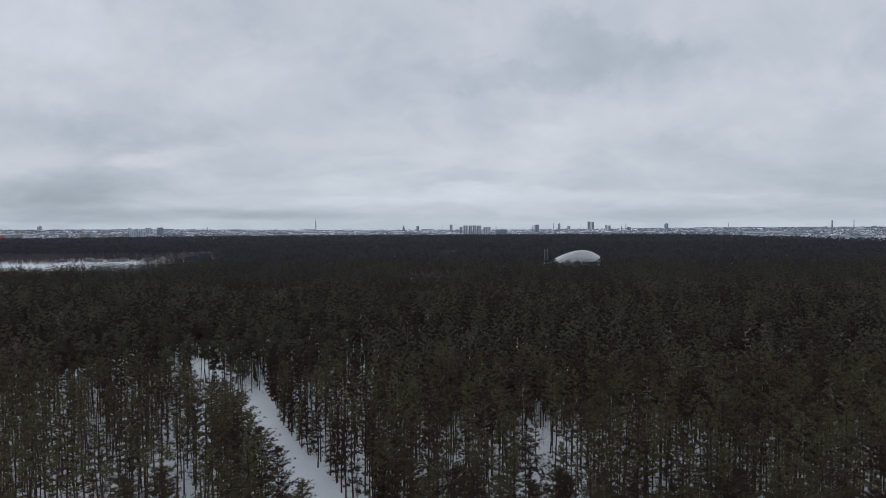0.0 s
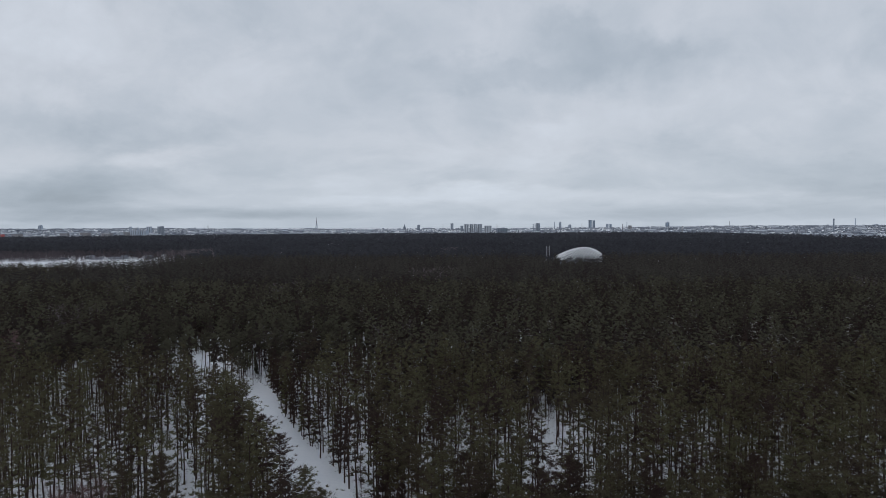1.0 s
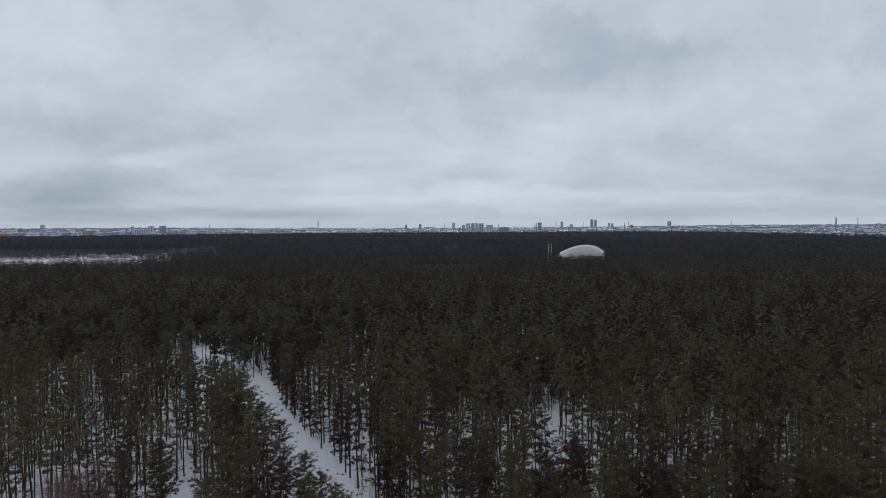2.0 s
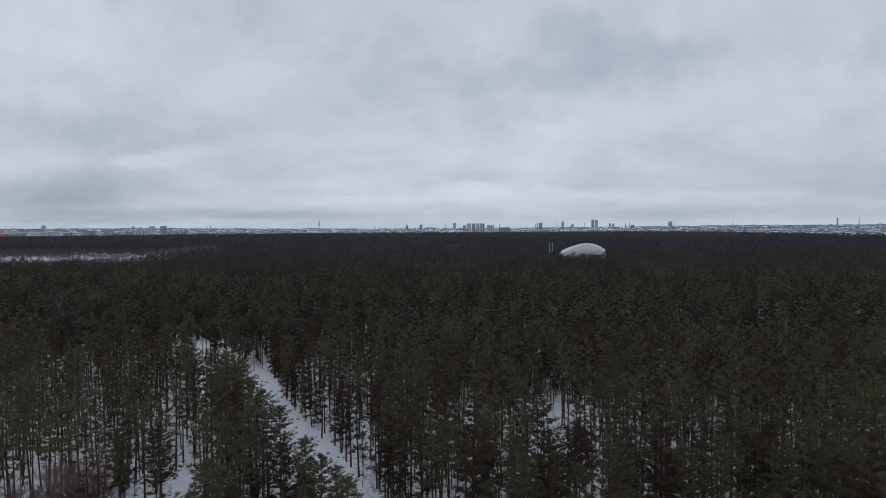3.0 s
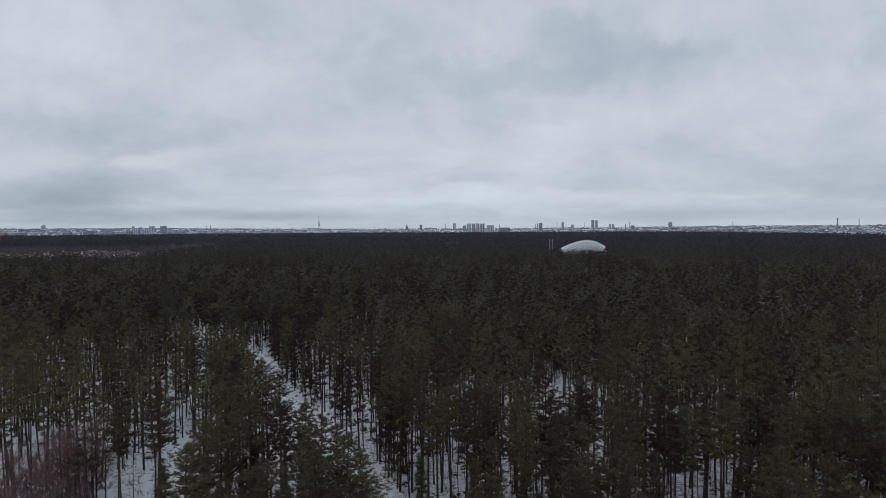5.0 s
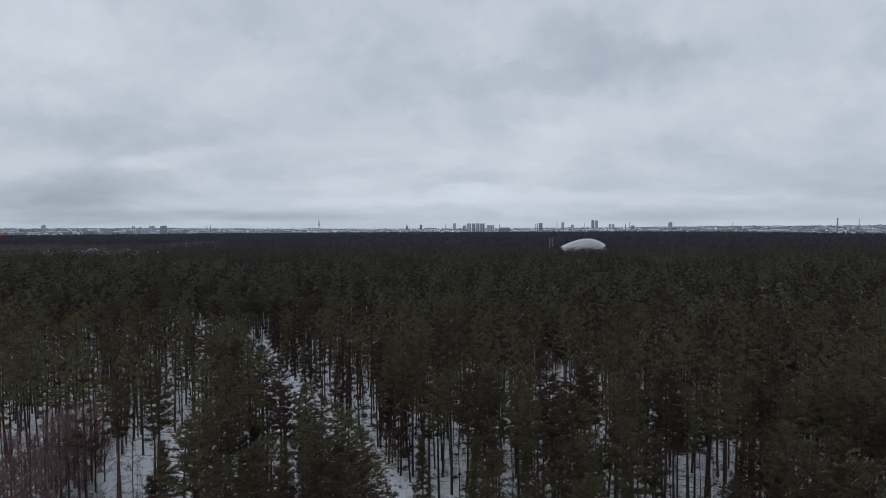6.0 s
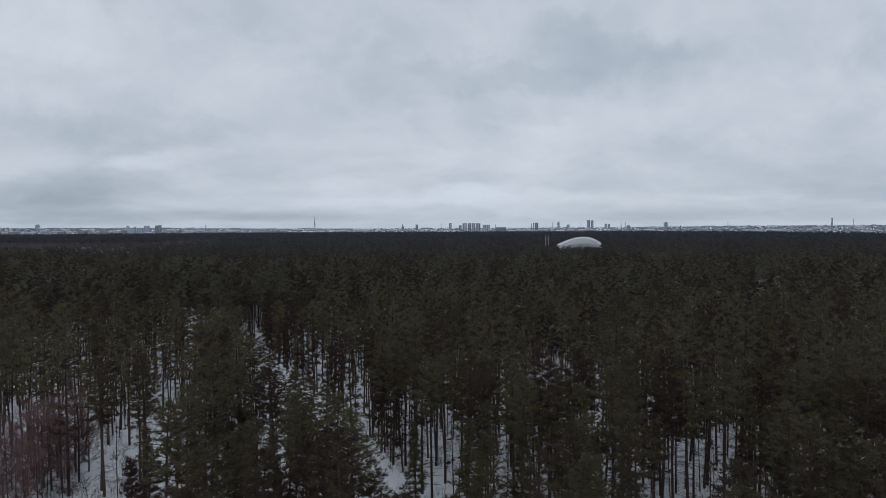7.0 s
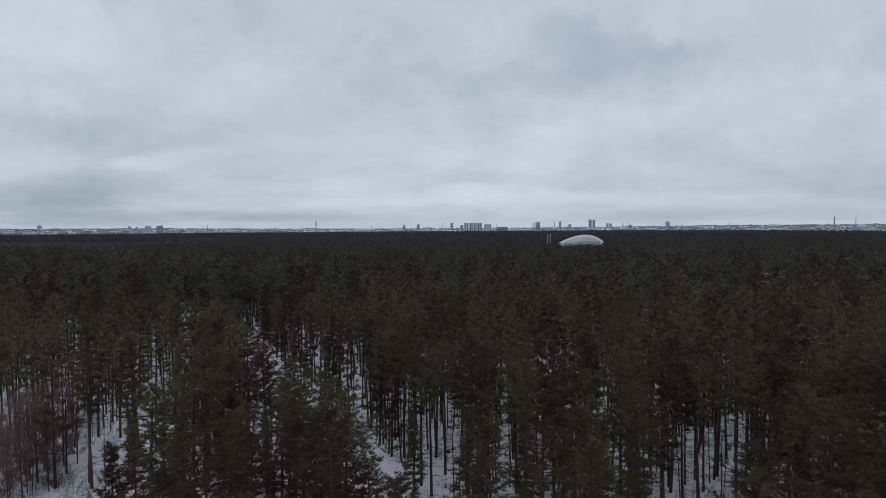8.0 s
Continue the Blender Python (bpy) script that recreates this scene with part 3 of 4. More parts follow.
for n in range(40):
    a, g = n * 2.4, ((n + 0.5) / 40) ** 0.5
    x, y = -62.5 + 7.0 * g * math.cos(a), 99.0 + 13.0 * g * math.sin(a)
    k, s = n % 3, 0.75 + 0.45 * ((n * 0.618) % 1)
    tree = tagged(new("bare_tree"), "leafless young broadleaf tree with reddish-brown twigs", "tree", "bare trees among the pines")
    tree.matrix_basis = pose(x, y, float(relief(x, y)) - 0.05, 0, 0, n * 77) @ Matrix.Diagonal((s, s, s, 1))
    part("trunk", BARE_HERO[k][1], BARK, tree)
    part("twig_spray", BARE_HERO[k][0], TWIGS, tree)

# pale dead trees with snow along their limbs
def dead_tree(x, y, h, lean, seed, label, stout=1.0):
    r3 = np.random.default_rng(seed)
    tree = tagged(new("dead_tree"), label, "tree", "dead trees in the forest")
    tree.location = (x, y, float(relief(x, y)) - 0.1)
    h *= 1.06
    bm = bmesh.new()
    mid, top = Vector((lean * 0.3, 0, h * 0.55)), Vector((lean, 0.3, h))
    rod(bm, (0, 0, 0), mid, 0.17, 0.12, 7)
    rod(bm, mid, top, 0.12, 0.04, 7)
    part("trunk", bm, BARK if stout < 1 else PALE_BARK, tree)
    for k in range(14):
        s = r3.uniform(0.1, 1.0)
        root = mid.lerp(top, s)
        a = r3.uniform(0, 6.28)
        reach = r3.uniform(0.9, 2.7) * (1.2 - 0.5 * s) * (0.8 if stout < 1 else 1.0)
        out = Vector((math.cos(a), math.sin(a), 0))
        line = [root, root + out * reach * 0.4 + Vector((0, 0, reach * r3.uniform(0.05, 0.3))), root + out * reach * 0.8 + Vector((0, 0, reach * r3.uniform(-0.05, 0.45))), root + out * reach * 1.1 + Vector((0, 0, reach * r3.uniform(-0.5, 0.3)))]
        bm = bmesh.new()
        for q in range(3):
            rod(bm, line[q], line[q + 1], (0.085 - 0.02 * q) * stout, (0.065 - 0.02 * q) * stout, 4)
            d = Vector(r3.normal(0, 0.5, 3)) + out * 0.4
            rod(bm, line[q + 1], line[q + 1] + d * reach * 0.35, 0.045 * stout, 0.02 * stout, 3)
        part("limb", bm, PALE_BARK, tree)


dead_tree(-67.5, 240.5, 12.0, 2.4, 1, "pale dead tree leaning at the end of the ride")
for n, (x, y, h) in enumerate([(-52.0, 249, 19.5), (-36.0, 269, 20.0), (41, 246, 19.0), (88, 246, 19.5), (62, 262, 19.5), (128, 250, 19.0), (152, 240, 19.5), (200, 300, 20.0), (112, 232, 18.5),
                               (54, 165, 18.0), (100, 163, 18.0), (82, 196, 18.5), (66, 178, 18.0), (112, 205, 19.0), (140, 215, 19.0), (60, 215, 18.5), (95, 188, 18.5), (30, 225, 18.0), (-8, 300, 19.5),
                               (36, 134, 16.5), (44, 150, 17.0), (120, 180, 18.0), (70, 140, 17.0)]):
    dead_tree(x, y, h, 0.6 * math.sin(n * 2.1), 40 + n, "slender dead tree with snow along its bare limbs", 0.5)

# thin saplings, dead boughs and twigs low down over the snow between the trunks
def brush_shape(r4, h):
    wood = Soup()
    for _ in range(5):
        a, b = r4.uniform(-0.9, 0.9, 2), r4.uniform(-0.9, 0.9, 2)
        foot, tip = np.array((*a, 0.0)), np.array((*(a + b), h * r4.uniform(0.4, 1.0)))
        wood.rod(foot, tip, 0.022, 0.006)
        for _ in range(12):
            m = foot + (tip - foot) * r4.uniform(0.15, 1.0)
            e = r4.normal(0, 0.6, 3) + (0, 0, 0.15)
            wood.tri(m, m + (0.02, 0, 0.04), m + e)
    return wood.arrays()


brush = tagged(new("undergrowth"), "thin dark saplings and dead twigs over the snow", "undergrowth", kind="stuff")
p = np.concatenate((stand(50, 130, 3.6, 0.72, 6), stand(130, 235, 5.0)))
p = p[np.array([noise.noise((a * 0.06, b * 0.06, 9.0)) for a, b in p]) > -0.45]
bare = np.column_stack((rng.uniform(-0.74, -0.42, 130), rng.uniform(72, 112, 130)))
bare[:, 0] *= bare[:, 1] - 11
p = np.concatenate((p, bare))
tail_end = stand(228, 300, 3.4)
p = np.concatenate((p, tail_end[(tail_end[:, 0] > -135) & (tail_end[:, 0] < -38)]))
shapes = [brush_shape(np.random.default_rng(470 + k), h) for k, h in enumerate((2.2, 3.4, 1.6, 4.2, 2.8))]
part("twigs", soup("twigs", *scatter(shapes, placed(p, 0.7, 1.2), 8), material=GREY_TWIGS), GREY_TWIGS, brush)

thick = [(np.concatenate([np.array((r4.uniform(-2, 2, 3) * (1, 1, 0), r4.uniform(-2.5, 2.5, 3) * (1, 1, 0) + (0, 0, r4.uniform(4, 10)),
          r4.uniform(-2.5, 2.5, 3) * (1, 1, 0) + (0, 0, r4.uniform(3, 9)))) for _ in range(9)]), np.arange(27).reshape(9, 3)) for r4 in [np.random.default_rng(480 + k) for k in range(4)]]
p = stand(185, 450, 6.2)
p = p[(p[:, 0] < -150) | (p[:, 0] > -25) | (p[:, 1] > 310)]
p = np.concatenate((p, stand(450, 800, 8.5), stand(800, 1500, 16.0)))
part("twigs", soup("twigs", *scatter(thick, placed(p, 0.7, 1.1), 6), material=GREY_TWIGS), GREY_TWIGS, brush)

# ---------------------------------------------------------------- the rest of the forest, by distance
def snowy_limbs(r5):
    """Thin dead limbs high among the crowns, snow along them."""
    wood = Soup()
    for _ in range(5):
        at = np.array((*r5.uniform(-1.6, 1.6, 2), r5.uniform(7.0, 16.0)))
        a = r5.uniform(0, 6.28)
        out = np.array((math.cos(a), math.sin(a), r5.uniform(-0.2, 0.5)))
        for _ in range(3):
            tip = at + out * r5.uniform(0.2, 0.5)
            wood.rod(at, tip, 0.026, 0.018)
            fork = out + r5.normal(0, 0.7, 3)
            wood.rod(tip, tip + fork * r5.uniform(0.2, 0.5), 0.017, 0.008)
            at, out = tip, out + r5.normal(0, 0.35, 3)
    return wood.arrays()


forest = tagged(new("pine_forest"), "dense dark pine forest standing in snow", "forest", kind="stuff")
shapes = [pine_shape(np.random.default_rng(500 + k), h, kind, 17, 4, 0.38, 4, 9, 0.15, 1.3, dead=18, detail=False, twigs=4, snowy=0.24, grown=1.3, fill=0.48, core=0.72)
          for k, (kind, h) in enumerate([("tall", 20.5), ("domed", 19.5), ("domed", 18.5), ("pine", 18.0), ("pine", 20.5), ("domed", 20.0), ("broad", 20.0), ("tall", 21.5)])]
p = stand(101, 200, 4.7)
extra = stand(103, 200, 8.0)
p = np.concatenate((p, extra[extra[:, 0] > 0.42 * extra[:, 1]]))
ys = np.arange(112, 226, 4.6)
verge = np.column_stack((-30.2 - (ys - 139.6) * 0.437 + ride_side(ys) + rng.uniform(0.7, 3.6, len(ys)), ys + rng.uniform(-1, 1, len(ys))))
p = np.concatenate((p[~((ride_offset(p[:, 0], p[:, 1]) > 0) & (ride_offset(p[:, 0], p[:, 1]) < ride_side(p[:, 1]) + 2.8) & (p[:, 1] < 228))], verge))
off = ride_offset(p[:, 0], p[:, 1])
rim = (off > 0) & (off < ride_side(p[:, 1]) + 4.8) & (p[:, 1] < 232)
border, p = placed(p[rim], 0.9, 1.1), placed(p[~rim], 0.76, 1.12)
rims = [pine_shape(np.random.default_rng(560 + k), h, kind, 22, 4, 0.38, 4, 9, 0.15, 1.3, dead=14, detail=False, fill=0.48, core=0.72)
        for k, (kind, h) in enumerate([("edge", 17.0), ("edge", 18.5), ("pine", 18.5), ("edge", 15.0)])]
part("crown", soup("crown", *scatter([s[0] for s in rims], border, 10), material=NEEDLES), NEEDLES, forest)
part("trunk", soup("trunk", *scatter([s[1] for s in rims], border, 10), material=BARK), BARK, forest)
part("crown", soup("crown", *scatter([s[0] for s in shapes], p, 11), material=NEEDLES), NEEDLES, forest)
r6 = np.random.default_rng(77)
q = np.column_stack((r6.uniform(-0.45, 0.74, 1500), r6.uniform(104, 280, 1500)))
q[:, 0] *= q[:, 1]
q = q[np.array([noise.noise((a * 0.03, b * 0.03, 5.0)) for a, b in q]) + np.where(q[:, 0] > 10, 0.0, -0.25) > 0.02]
q = q[free(q[:, 0], q[:, 1])]
q = np.column_stack((q, relief(q[:, 0], q[:, 1]), r6.uniform(0, 6.28, len(q)), r6.uniform(0.8, 1.2, len(q)), r6.uniform(0.9, 1.1, len(q))))
part("snowy_limb", soup("snowy_limb", *scatter([snowy_limbs(np.random.default_rng(590 + k)) for k in range(7)], q, 19), material=PALE_BARK), PALE_BARK, forest, "pale dead limbs dusted with snow")
part("trunk", soup("trunk", *scatter([s[1] for s in shapes], p, 11), material=BARK), BARK, forest)
part("snow", soup("snow", *scatter([s[2] for s in shapes], p, 11), material=SNOW), SNOW, forest)

poles = [pine_shape(np.random.default_rng(540 + k), h, "tall", 7, 2, 0.34, 4, 6, 0.15, 1.2, 4, dead=26, detail=False, twigs=2, stout=0.55) for k, h in enumerate((13.0, 15.5, 17.0, 11.0))]
q = np.concatenate((stand(72, 130, 6.5), stand(130, 215, 7.5)))
q = placed(q, 0.8, 1.1)
part("crown", soup("crown", *scatter([s[0] for s in poles], q, 17), material=NEEDLES), NEEDLES, forest)
part("trunk", soup("trunk", *scatter([s[1] for s in poles], q, 17), material=BARK), BARK, forest)
young = [pine_shape(np.random.default_rng(580 + k), h, "fir", 10, 2, 0.55, 4, 3, 0.15, 1.1, 3, dead=0, detail=False, twigs=1, fill=0.5) for k, h in enumerate((6.0, 7.5, 9.0))]
q = stand(237, 300, 4.2)
q = q[(q[:, 0] < -25) & (q[:, 0] > -150) & ((q[:, 1] > 280) | (q[:, 0] > -80 - (q[:, 1] - 240) * 0.45))]
q = placed(q, 0.7, 1.15)
part("crown", soup("crown", *scatter([s[0] for s in young], q, 18), material=SHADED_FAR_NEEDLES), SHADED_FAR_NEEDLES, forest)
part("trunk", soup("trunk", *scatter([s[1] for s in young], q, 18), material=BARK), BARK, forest)
firs = [pine_shape(np.random.default_rng(590 + k), h, "fir", 30, 3, 0.42, 4, 8, 0.15, 1.2, 5, dead=4, detail=False, twigs=3, fill=0.0) for k, h in enumerate((13.0, 14.5))]
q = placed(np.array([(-47.8, 187), (-51.5, 197), (-56.0, 209), (-43.0, 177), (-39.2, 170), (-34.6, 161.5), (-60.5, 219)]), 0.85, 1.1)
part("crown", soup("crown", *scatter([s[0] for s in firs], q, 19), material=NEEDLES), NEEDLES, forest)
part("trunk", soup("trunk", *scatter([s[1] for s in firs], q, 19), material=BARK), BARK, forest)

shapes = [pine_shape(np.random.default_rng(600 + k), h, kind, 12, 3, 0.66, 4, 3, 0.15, 1.0, 3, dead=0, detail=False, twigs=1, tops=1, skirt=4, snowy=0.10, grown=2.0)
          for k, (kind, h) in enumerate([("tall", 20.0), ("pine", 19.5), ("pine", 18.5), ("tall", 21.0), ("edge", 17.5), ("pine", 20.5)])]
p = np.concatenate((stand(200, 310, 5.6), stand(310, 450, 5.6)))
end = (p[:, 1] < 285) & (p[:, 0] > -135) & (p[:, 0] < -35)
lone = np.array([(-66.8, 211), (-70, 214), (-74.5, 219), (-78, 221.5), (-83, 226), (-87, 233), (-80.5, 231), (-73, 227), (-68.5, 224), (-91, 240), (-85, 243), (-64.5, 233), (-77, 213), (-95, 236), (-79, 217), (-82, 222.5), (-75.5, 224), (-88.5, 228), (-90, 235), (-98, 243), (-93, 249)], float)
tail, p = placed(np.concatenate((p[end], lone)), 0.78, 1.1), placed(p[~end], 0.78, 1.1)
slender = [pine_shape(np.random.default_rng(570 + k), h, "tall", 13, 3, 0.66, 4, 5, 0.15, 1.0, 4, dead=9, detail=False, fill=0.6) for k, h in enumerate((19.5, 21.0, 18.5))]
part("crown", soup("crown", *scatter([s[0] for s in slender], tail, 9), material=SHADED_FAR_NEEDLES), SHADED_FAR_NEEDLES, forest)
part("trunk", soup("trunk", *scatter([s[1] for s in slender], tail, 9), material=BARK), BARK, forest)
edge = stand(556, 602, 4.6)
p = np.concatenate((p, placed(edge[edge[:, 0] < -0.585 * edge[:, 1]], 0.85, 1.1)))
beyond = [pine_shape(np.random.default_rng(640 + k), h, kind, 11, 2, 0.88, 4, 3, 0.15, 0.9, 3, dead=0, detail=False, twigs=1, tops=1, skirt=4, snowy=0.09, grown=2.4)
          for k, (kind, h) in enumerate([("tall", 20.0), ("pine", 19.5), ("pine", 18.5), ("broad", 20.0), ("edge", 17.5), ("pine", 20.5)])]
far_half = p[p[:, 1] >= 310]
p = p[p[:, 1] < 310]
part("crown", soup("crown", *scatter([s[0] for s in beyond], far_half, 13), material=SHADED_FAR_NEEDLES), SHADED_FAR_NEEDLES, forest)
part("trunk", soup("trunk", *scatter([s[1] for s in beyond], far_half, 13), material=BARK), BARK, forest)
part("snow", soup("snow", *scatter([s[2] for s in beyond], far_half, 13), material=SNOW), SNOW, forest)
part("crown", soup("crown", *scatter([s[0] for s in shapes], p, 12), material=SHADED_FAR_NEEDLES), SHADED_FAR_NEEDLES, forest)
part("trunk", soup("trunk", *scatter([s[1] for s in shapes], p, 12), material=BARK), BARK, forest)
part("snow", soup("snow", *scatter([s[2] for s in shapes], p, 12), material=SNOW), SNOW, forest)

far_forest = tagged(new("far_pine_forest"), "distant dark pine forest reaching to the city", "forest", kind="stuff")
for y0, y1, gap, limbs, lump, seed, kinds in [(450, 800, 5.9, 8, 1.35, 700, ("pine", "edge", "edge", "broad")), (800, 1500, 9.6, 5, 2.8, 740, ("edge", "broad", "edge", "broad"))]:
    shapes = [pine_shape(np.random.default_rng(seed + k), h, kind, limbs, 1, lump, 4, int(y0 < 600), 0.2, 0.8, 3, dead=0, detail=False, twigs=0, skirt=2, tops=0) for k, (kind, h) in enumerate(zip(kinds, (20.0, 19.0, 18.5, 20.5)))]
    leaf = PART_HAZED_NEEDLES if y0 < 600 else HAZED_NEEDLES
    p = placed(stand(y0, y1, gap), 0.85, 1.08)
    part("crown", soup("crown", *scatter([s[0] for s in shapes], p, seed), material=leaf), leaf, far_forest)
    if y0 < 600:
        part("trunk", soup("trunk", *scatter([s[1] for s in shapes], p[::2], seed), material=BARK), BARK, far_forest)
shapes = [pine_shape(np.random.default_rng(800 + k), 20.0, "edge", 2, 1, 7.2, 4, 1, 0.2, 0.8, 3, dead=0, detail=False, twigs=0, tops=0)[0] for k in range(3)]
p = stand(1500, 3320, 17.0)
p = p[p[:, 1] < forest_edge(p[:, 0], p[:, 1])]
part("crown", soup("crown", *scatter(shapes, placed(p, 0.8, 1.08), 14), material=HAZED_NEEDLES), HAZED_NEEDLES, far_forest)

bare_wood = tagged(new("bare_copse"), "grey-brown leafless trees scattered in the pine forest", "forest", kind="stuff")
shapes = [bare_shape(np.random.default_rng(900 + k), 17.5, 9, 6, 0.13) for k in range(4)]
spots = []
for cx, cy, sx, sy, n in [(-185, 308, 6, 6, 30), (5, 1030, 22, 18, 90), (309, 463, 8, 8, 26), (-15, 570, 11, 11, 44), (-395, 1000, 25, 25, 100), (-215, 420, 8, 8, 16), (-110, 430, 6, 6, 12), (120, 330, 60, 60, 12), (-40, 250, 40, 20, 7), (-60, 262, 10, 8, 8)]:
    spots.append(np.column_stack((rng.normal(cx, sx, n), rng.normal(cy, sy, n))))
belts = []
for cx, cy, sx, sy, n in [(-650, 1120, 120, 14, 150), (-720, 1092, 110, 9, 240), (-575, 1075, 40, 25, 120), (-640, 985, 50, 40, 40), (-680, 1250, 160, 80, 240), (-480, 1300, 70, 60, 80), (-440, 780, 15, 25, 40), (-560, 790, 55, 55, 70), (-560, 1150, 170, 60, 120)]:
    belts.append(np.column_stack((rng.normal(cx, sx, n), rng.normal(cy, sy, n))))
p = placed(np.concatenate(spots), 0.75, 1.1)
q = placed(np.concatenate(belts), 0.7, 1.0)
part("twig_spray", soup("twig_spray", *scatter([s[0] for s in shapes], q, 24), material=MAUVE_TWIGS), MAUVE_TWIGS, bare_wood)
part("trunk", soup("trunk", *scatter([s[1] for s in shapes], q, 24), material=MAUVE_TWIGS), MAUVE_TWIGS, bare_wood)
red_twigs = [bare_shape(np.random.default_rng(960 + k), 15.0, 16, 12, 0.05) for k in range(3)]
q = placed(np.column_stack((rng.normal(-168, 4.5, 26), rng.normal(243, 6, 26))), 0.8, 1.1)
part("twig_spray", soup("twig_spray", *scatter([s[0] for s in red_twigs], q, 26), material=TWIGS), TWIGS, bare_wood)
part("trunk", soup("trunk", *scatter([s[1] for s in red_twigs], q, 26), material=TWIGS), TWIGS, bare_wood)
thicket = [bare_shape(np.random.default_rng(930 + k), 16.0, 7, 5, 0.15) for k in range(3)]
q = np.column_stack((rng.uniform(-0.75, -0.37, 2600), rng.uniform(860, 1070, 2600)))
q = q[q[:, 1] > np.interp(q[:, 0], (-0.608, -0.50, -0.45, -0.37), (985, 1000, 985, 955)) + rng.uniform(-25, 25, len(q))]
rank = np.column_stack((rng.uniform(-0.76, -0.61, 420), rng.uniform(968, 1025, 420)))
q = np.concatenate((q, rank))
q[:, 0] *= q[:, 1]
q = placed(q, 0.55, 1.05)
part("twig_spray", soup("twig_spray", *scatter([s[0] for s in thicket], q, 25), material=MAUVE_TWIGS), MAUVE_TWIGS, bare_wood)
part("trunk", soup("trunk", *scatter([s[1] for s in thicket], q, 25), material=MAUVE_TWIGS), MAUVE_TWIGS, bare_wood)
part("twig_spray", soup("twig_spray", *scatter([s[0] for s in shapes], p, 15), material=PALE_TWIGS), PALE_TWIGS, bare_wood)
part("trunk", soup("trunk", *scatter([s[1] for s in shapes], p, 15), material=PALE_TWIGS), PALE_TWIGS, bare_wood)

# ---------------------------------------------------------------- the bandstand with its lattice roof
DOME_X, DOME_Y = 183.0, 860.0
dome = tagged(new("domed_bandstand"), "white lattice-roofed domed bandstand among dark pines", "bandstand")
dome.location = (DOME_X, DOME_Y, 0)


def vault(a, b):
    """A point of the roof; a runs across from -1 to 1, b from the back (-1) to the front (1)."""
    t = (a - 0.16) / (1.16 if a < 0.16 else 0.84)
    crest = 8.0 + 14.8 * (1 - abs(t) ** (1.7 if a < 0.16 else 2.2))
    return Vector((a * 36, -b * 23 * (1 - 0.3 * a * a), 6.0 + (crest - 6.0) * max(0.0, 1 - 0.93 * b * b) ** 0.75))


NA, NB = 18, 10
for i in range(NA):
    for j in range(NB):
        a0, a1 = -0.97 + 1.94 * i / NA, -0.97 + 1.94 * (i + 1) / NA
        b0, b1 = -1 + 2 * j / NB, -1 + 2 * (j + 1) / NB
        bm = bmesh.new()
        q = [vault(a0, b0), vault(a1, b0), vault(a1, b1), vault(a0, b1)]
        mid = sum(q, Vector()) / 4
        lo = [bm.verts.new(mid + (c - mid) * 0.93) for c in q]
        hi = [bm.verts.new(mid + (c - mid) * 0.90 + Vector((0, 0, 0.35))) for c in q]
        bm.faces.new(lo), bm.faces.new(hi[::-1])
        for k in range(4):
            bm.faces.new((lo[k], hi[k], hi[(k + 1) % 4], lo[(k + 1) % 4]))
        part("panel", bm, PANEL, dome)
for i in range(-NB, NA + 1):
    for way in (1, -1):
        bm = bmesh.new()
        last = None
        for j in range(NB + 1):
            a = -0.97 + 1.94 * ((i + j) if way == 1 else (i + NB - j)) / NA
            if -0.98 <= a <= 0.98:
                now = vault(a, -1 + 2 * j / NB) + Vector((0, 0, 0.7))
                if last:
                    rod(bm, last, now, 0.38, 0.38, 5)
                last = now
        if len(bm.verts):
            part("rib", bm, WHITE_STEEL, dome)
        else:
            bm.free()
for a in (-0.9, -0.6, -0.3, 0.0, 0.3, 0.6, 0.9):
    for b in (-1, 1):
        foot = vault(a, b)
        bm = bmesh.new()
        rod(bm, (foot.x, foot.y * 1.02, -0.2), foot, 0.5, 0.35, 8)
        part("column", bm, WHITE_STEEL, dome)
bm = bmesh.new()
box(bm, 0, 8, -0.3, 5.5, 50, 22)
part("stage", bm, CONCRETE, dome)

mast = tagged(new("lighting_tower"), "pale steel ladder-like lighting tower beside the bandstand", "tower")
mast.location = (143.5, 878, 0)
for x in (-2.1, 2.1):
    for y in (-1, 1):
        bm = bmesh.new()
        rod(bm, (x, y, -0.2), (x, y, 25.0), 0.17, 0.13, 6)
        part("post", bm, GALVANISED, mast)
for k in range(7):
    bm = bmesh.new()
    box(bm, 0, 0, 4.0 + k * 3.1, 4.30 + k * 3.1, 4.0, 1.6)
    part("platform", bm, STEEL, mast)
kiosk = tagged(new("control_cabin"), "small white cabin with snowy roof beside the tower", "cabin")
kiosk.location = (149.0, 852, 0)
bm = bmesh.new()
box(bm, 0, 0, -0.2, 11.5, 6, 5)
part("wall", bm, PLASTER, kiosk)
bm = bmesh.new()
box(bm, 0, 0, 11.5, 12.3, 6.6, 5.6)
part("roof", bm, SNOW, kiosk)

# ---------------------------------------------------------------- the city on the horizon
FOCAL = 784 / math.tan(radians(35.0))


def sight(px, py, d):
    """The place at distance d ahead that lies across px and up py on the skyline chart."""
    level = 397.2 - (px - 784) * 0.0038
    over = 59.8 - min(max((d - 2700) / 1800, 0), 1) * 11.7
    return d * (px - 784) / FOCAL, over - (py - 0.8 - level) / FOCAL * d


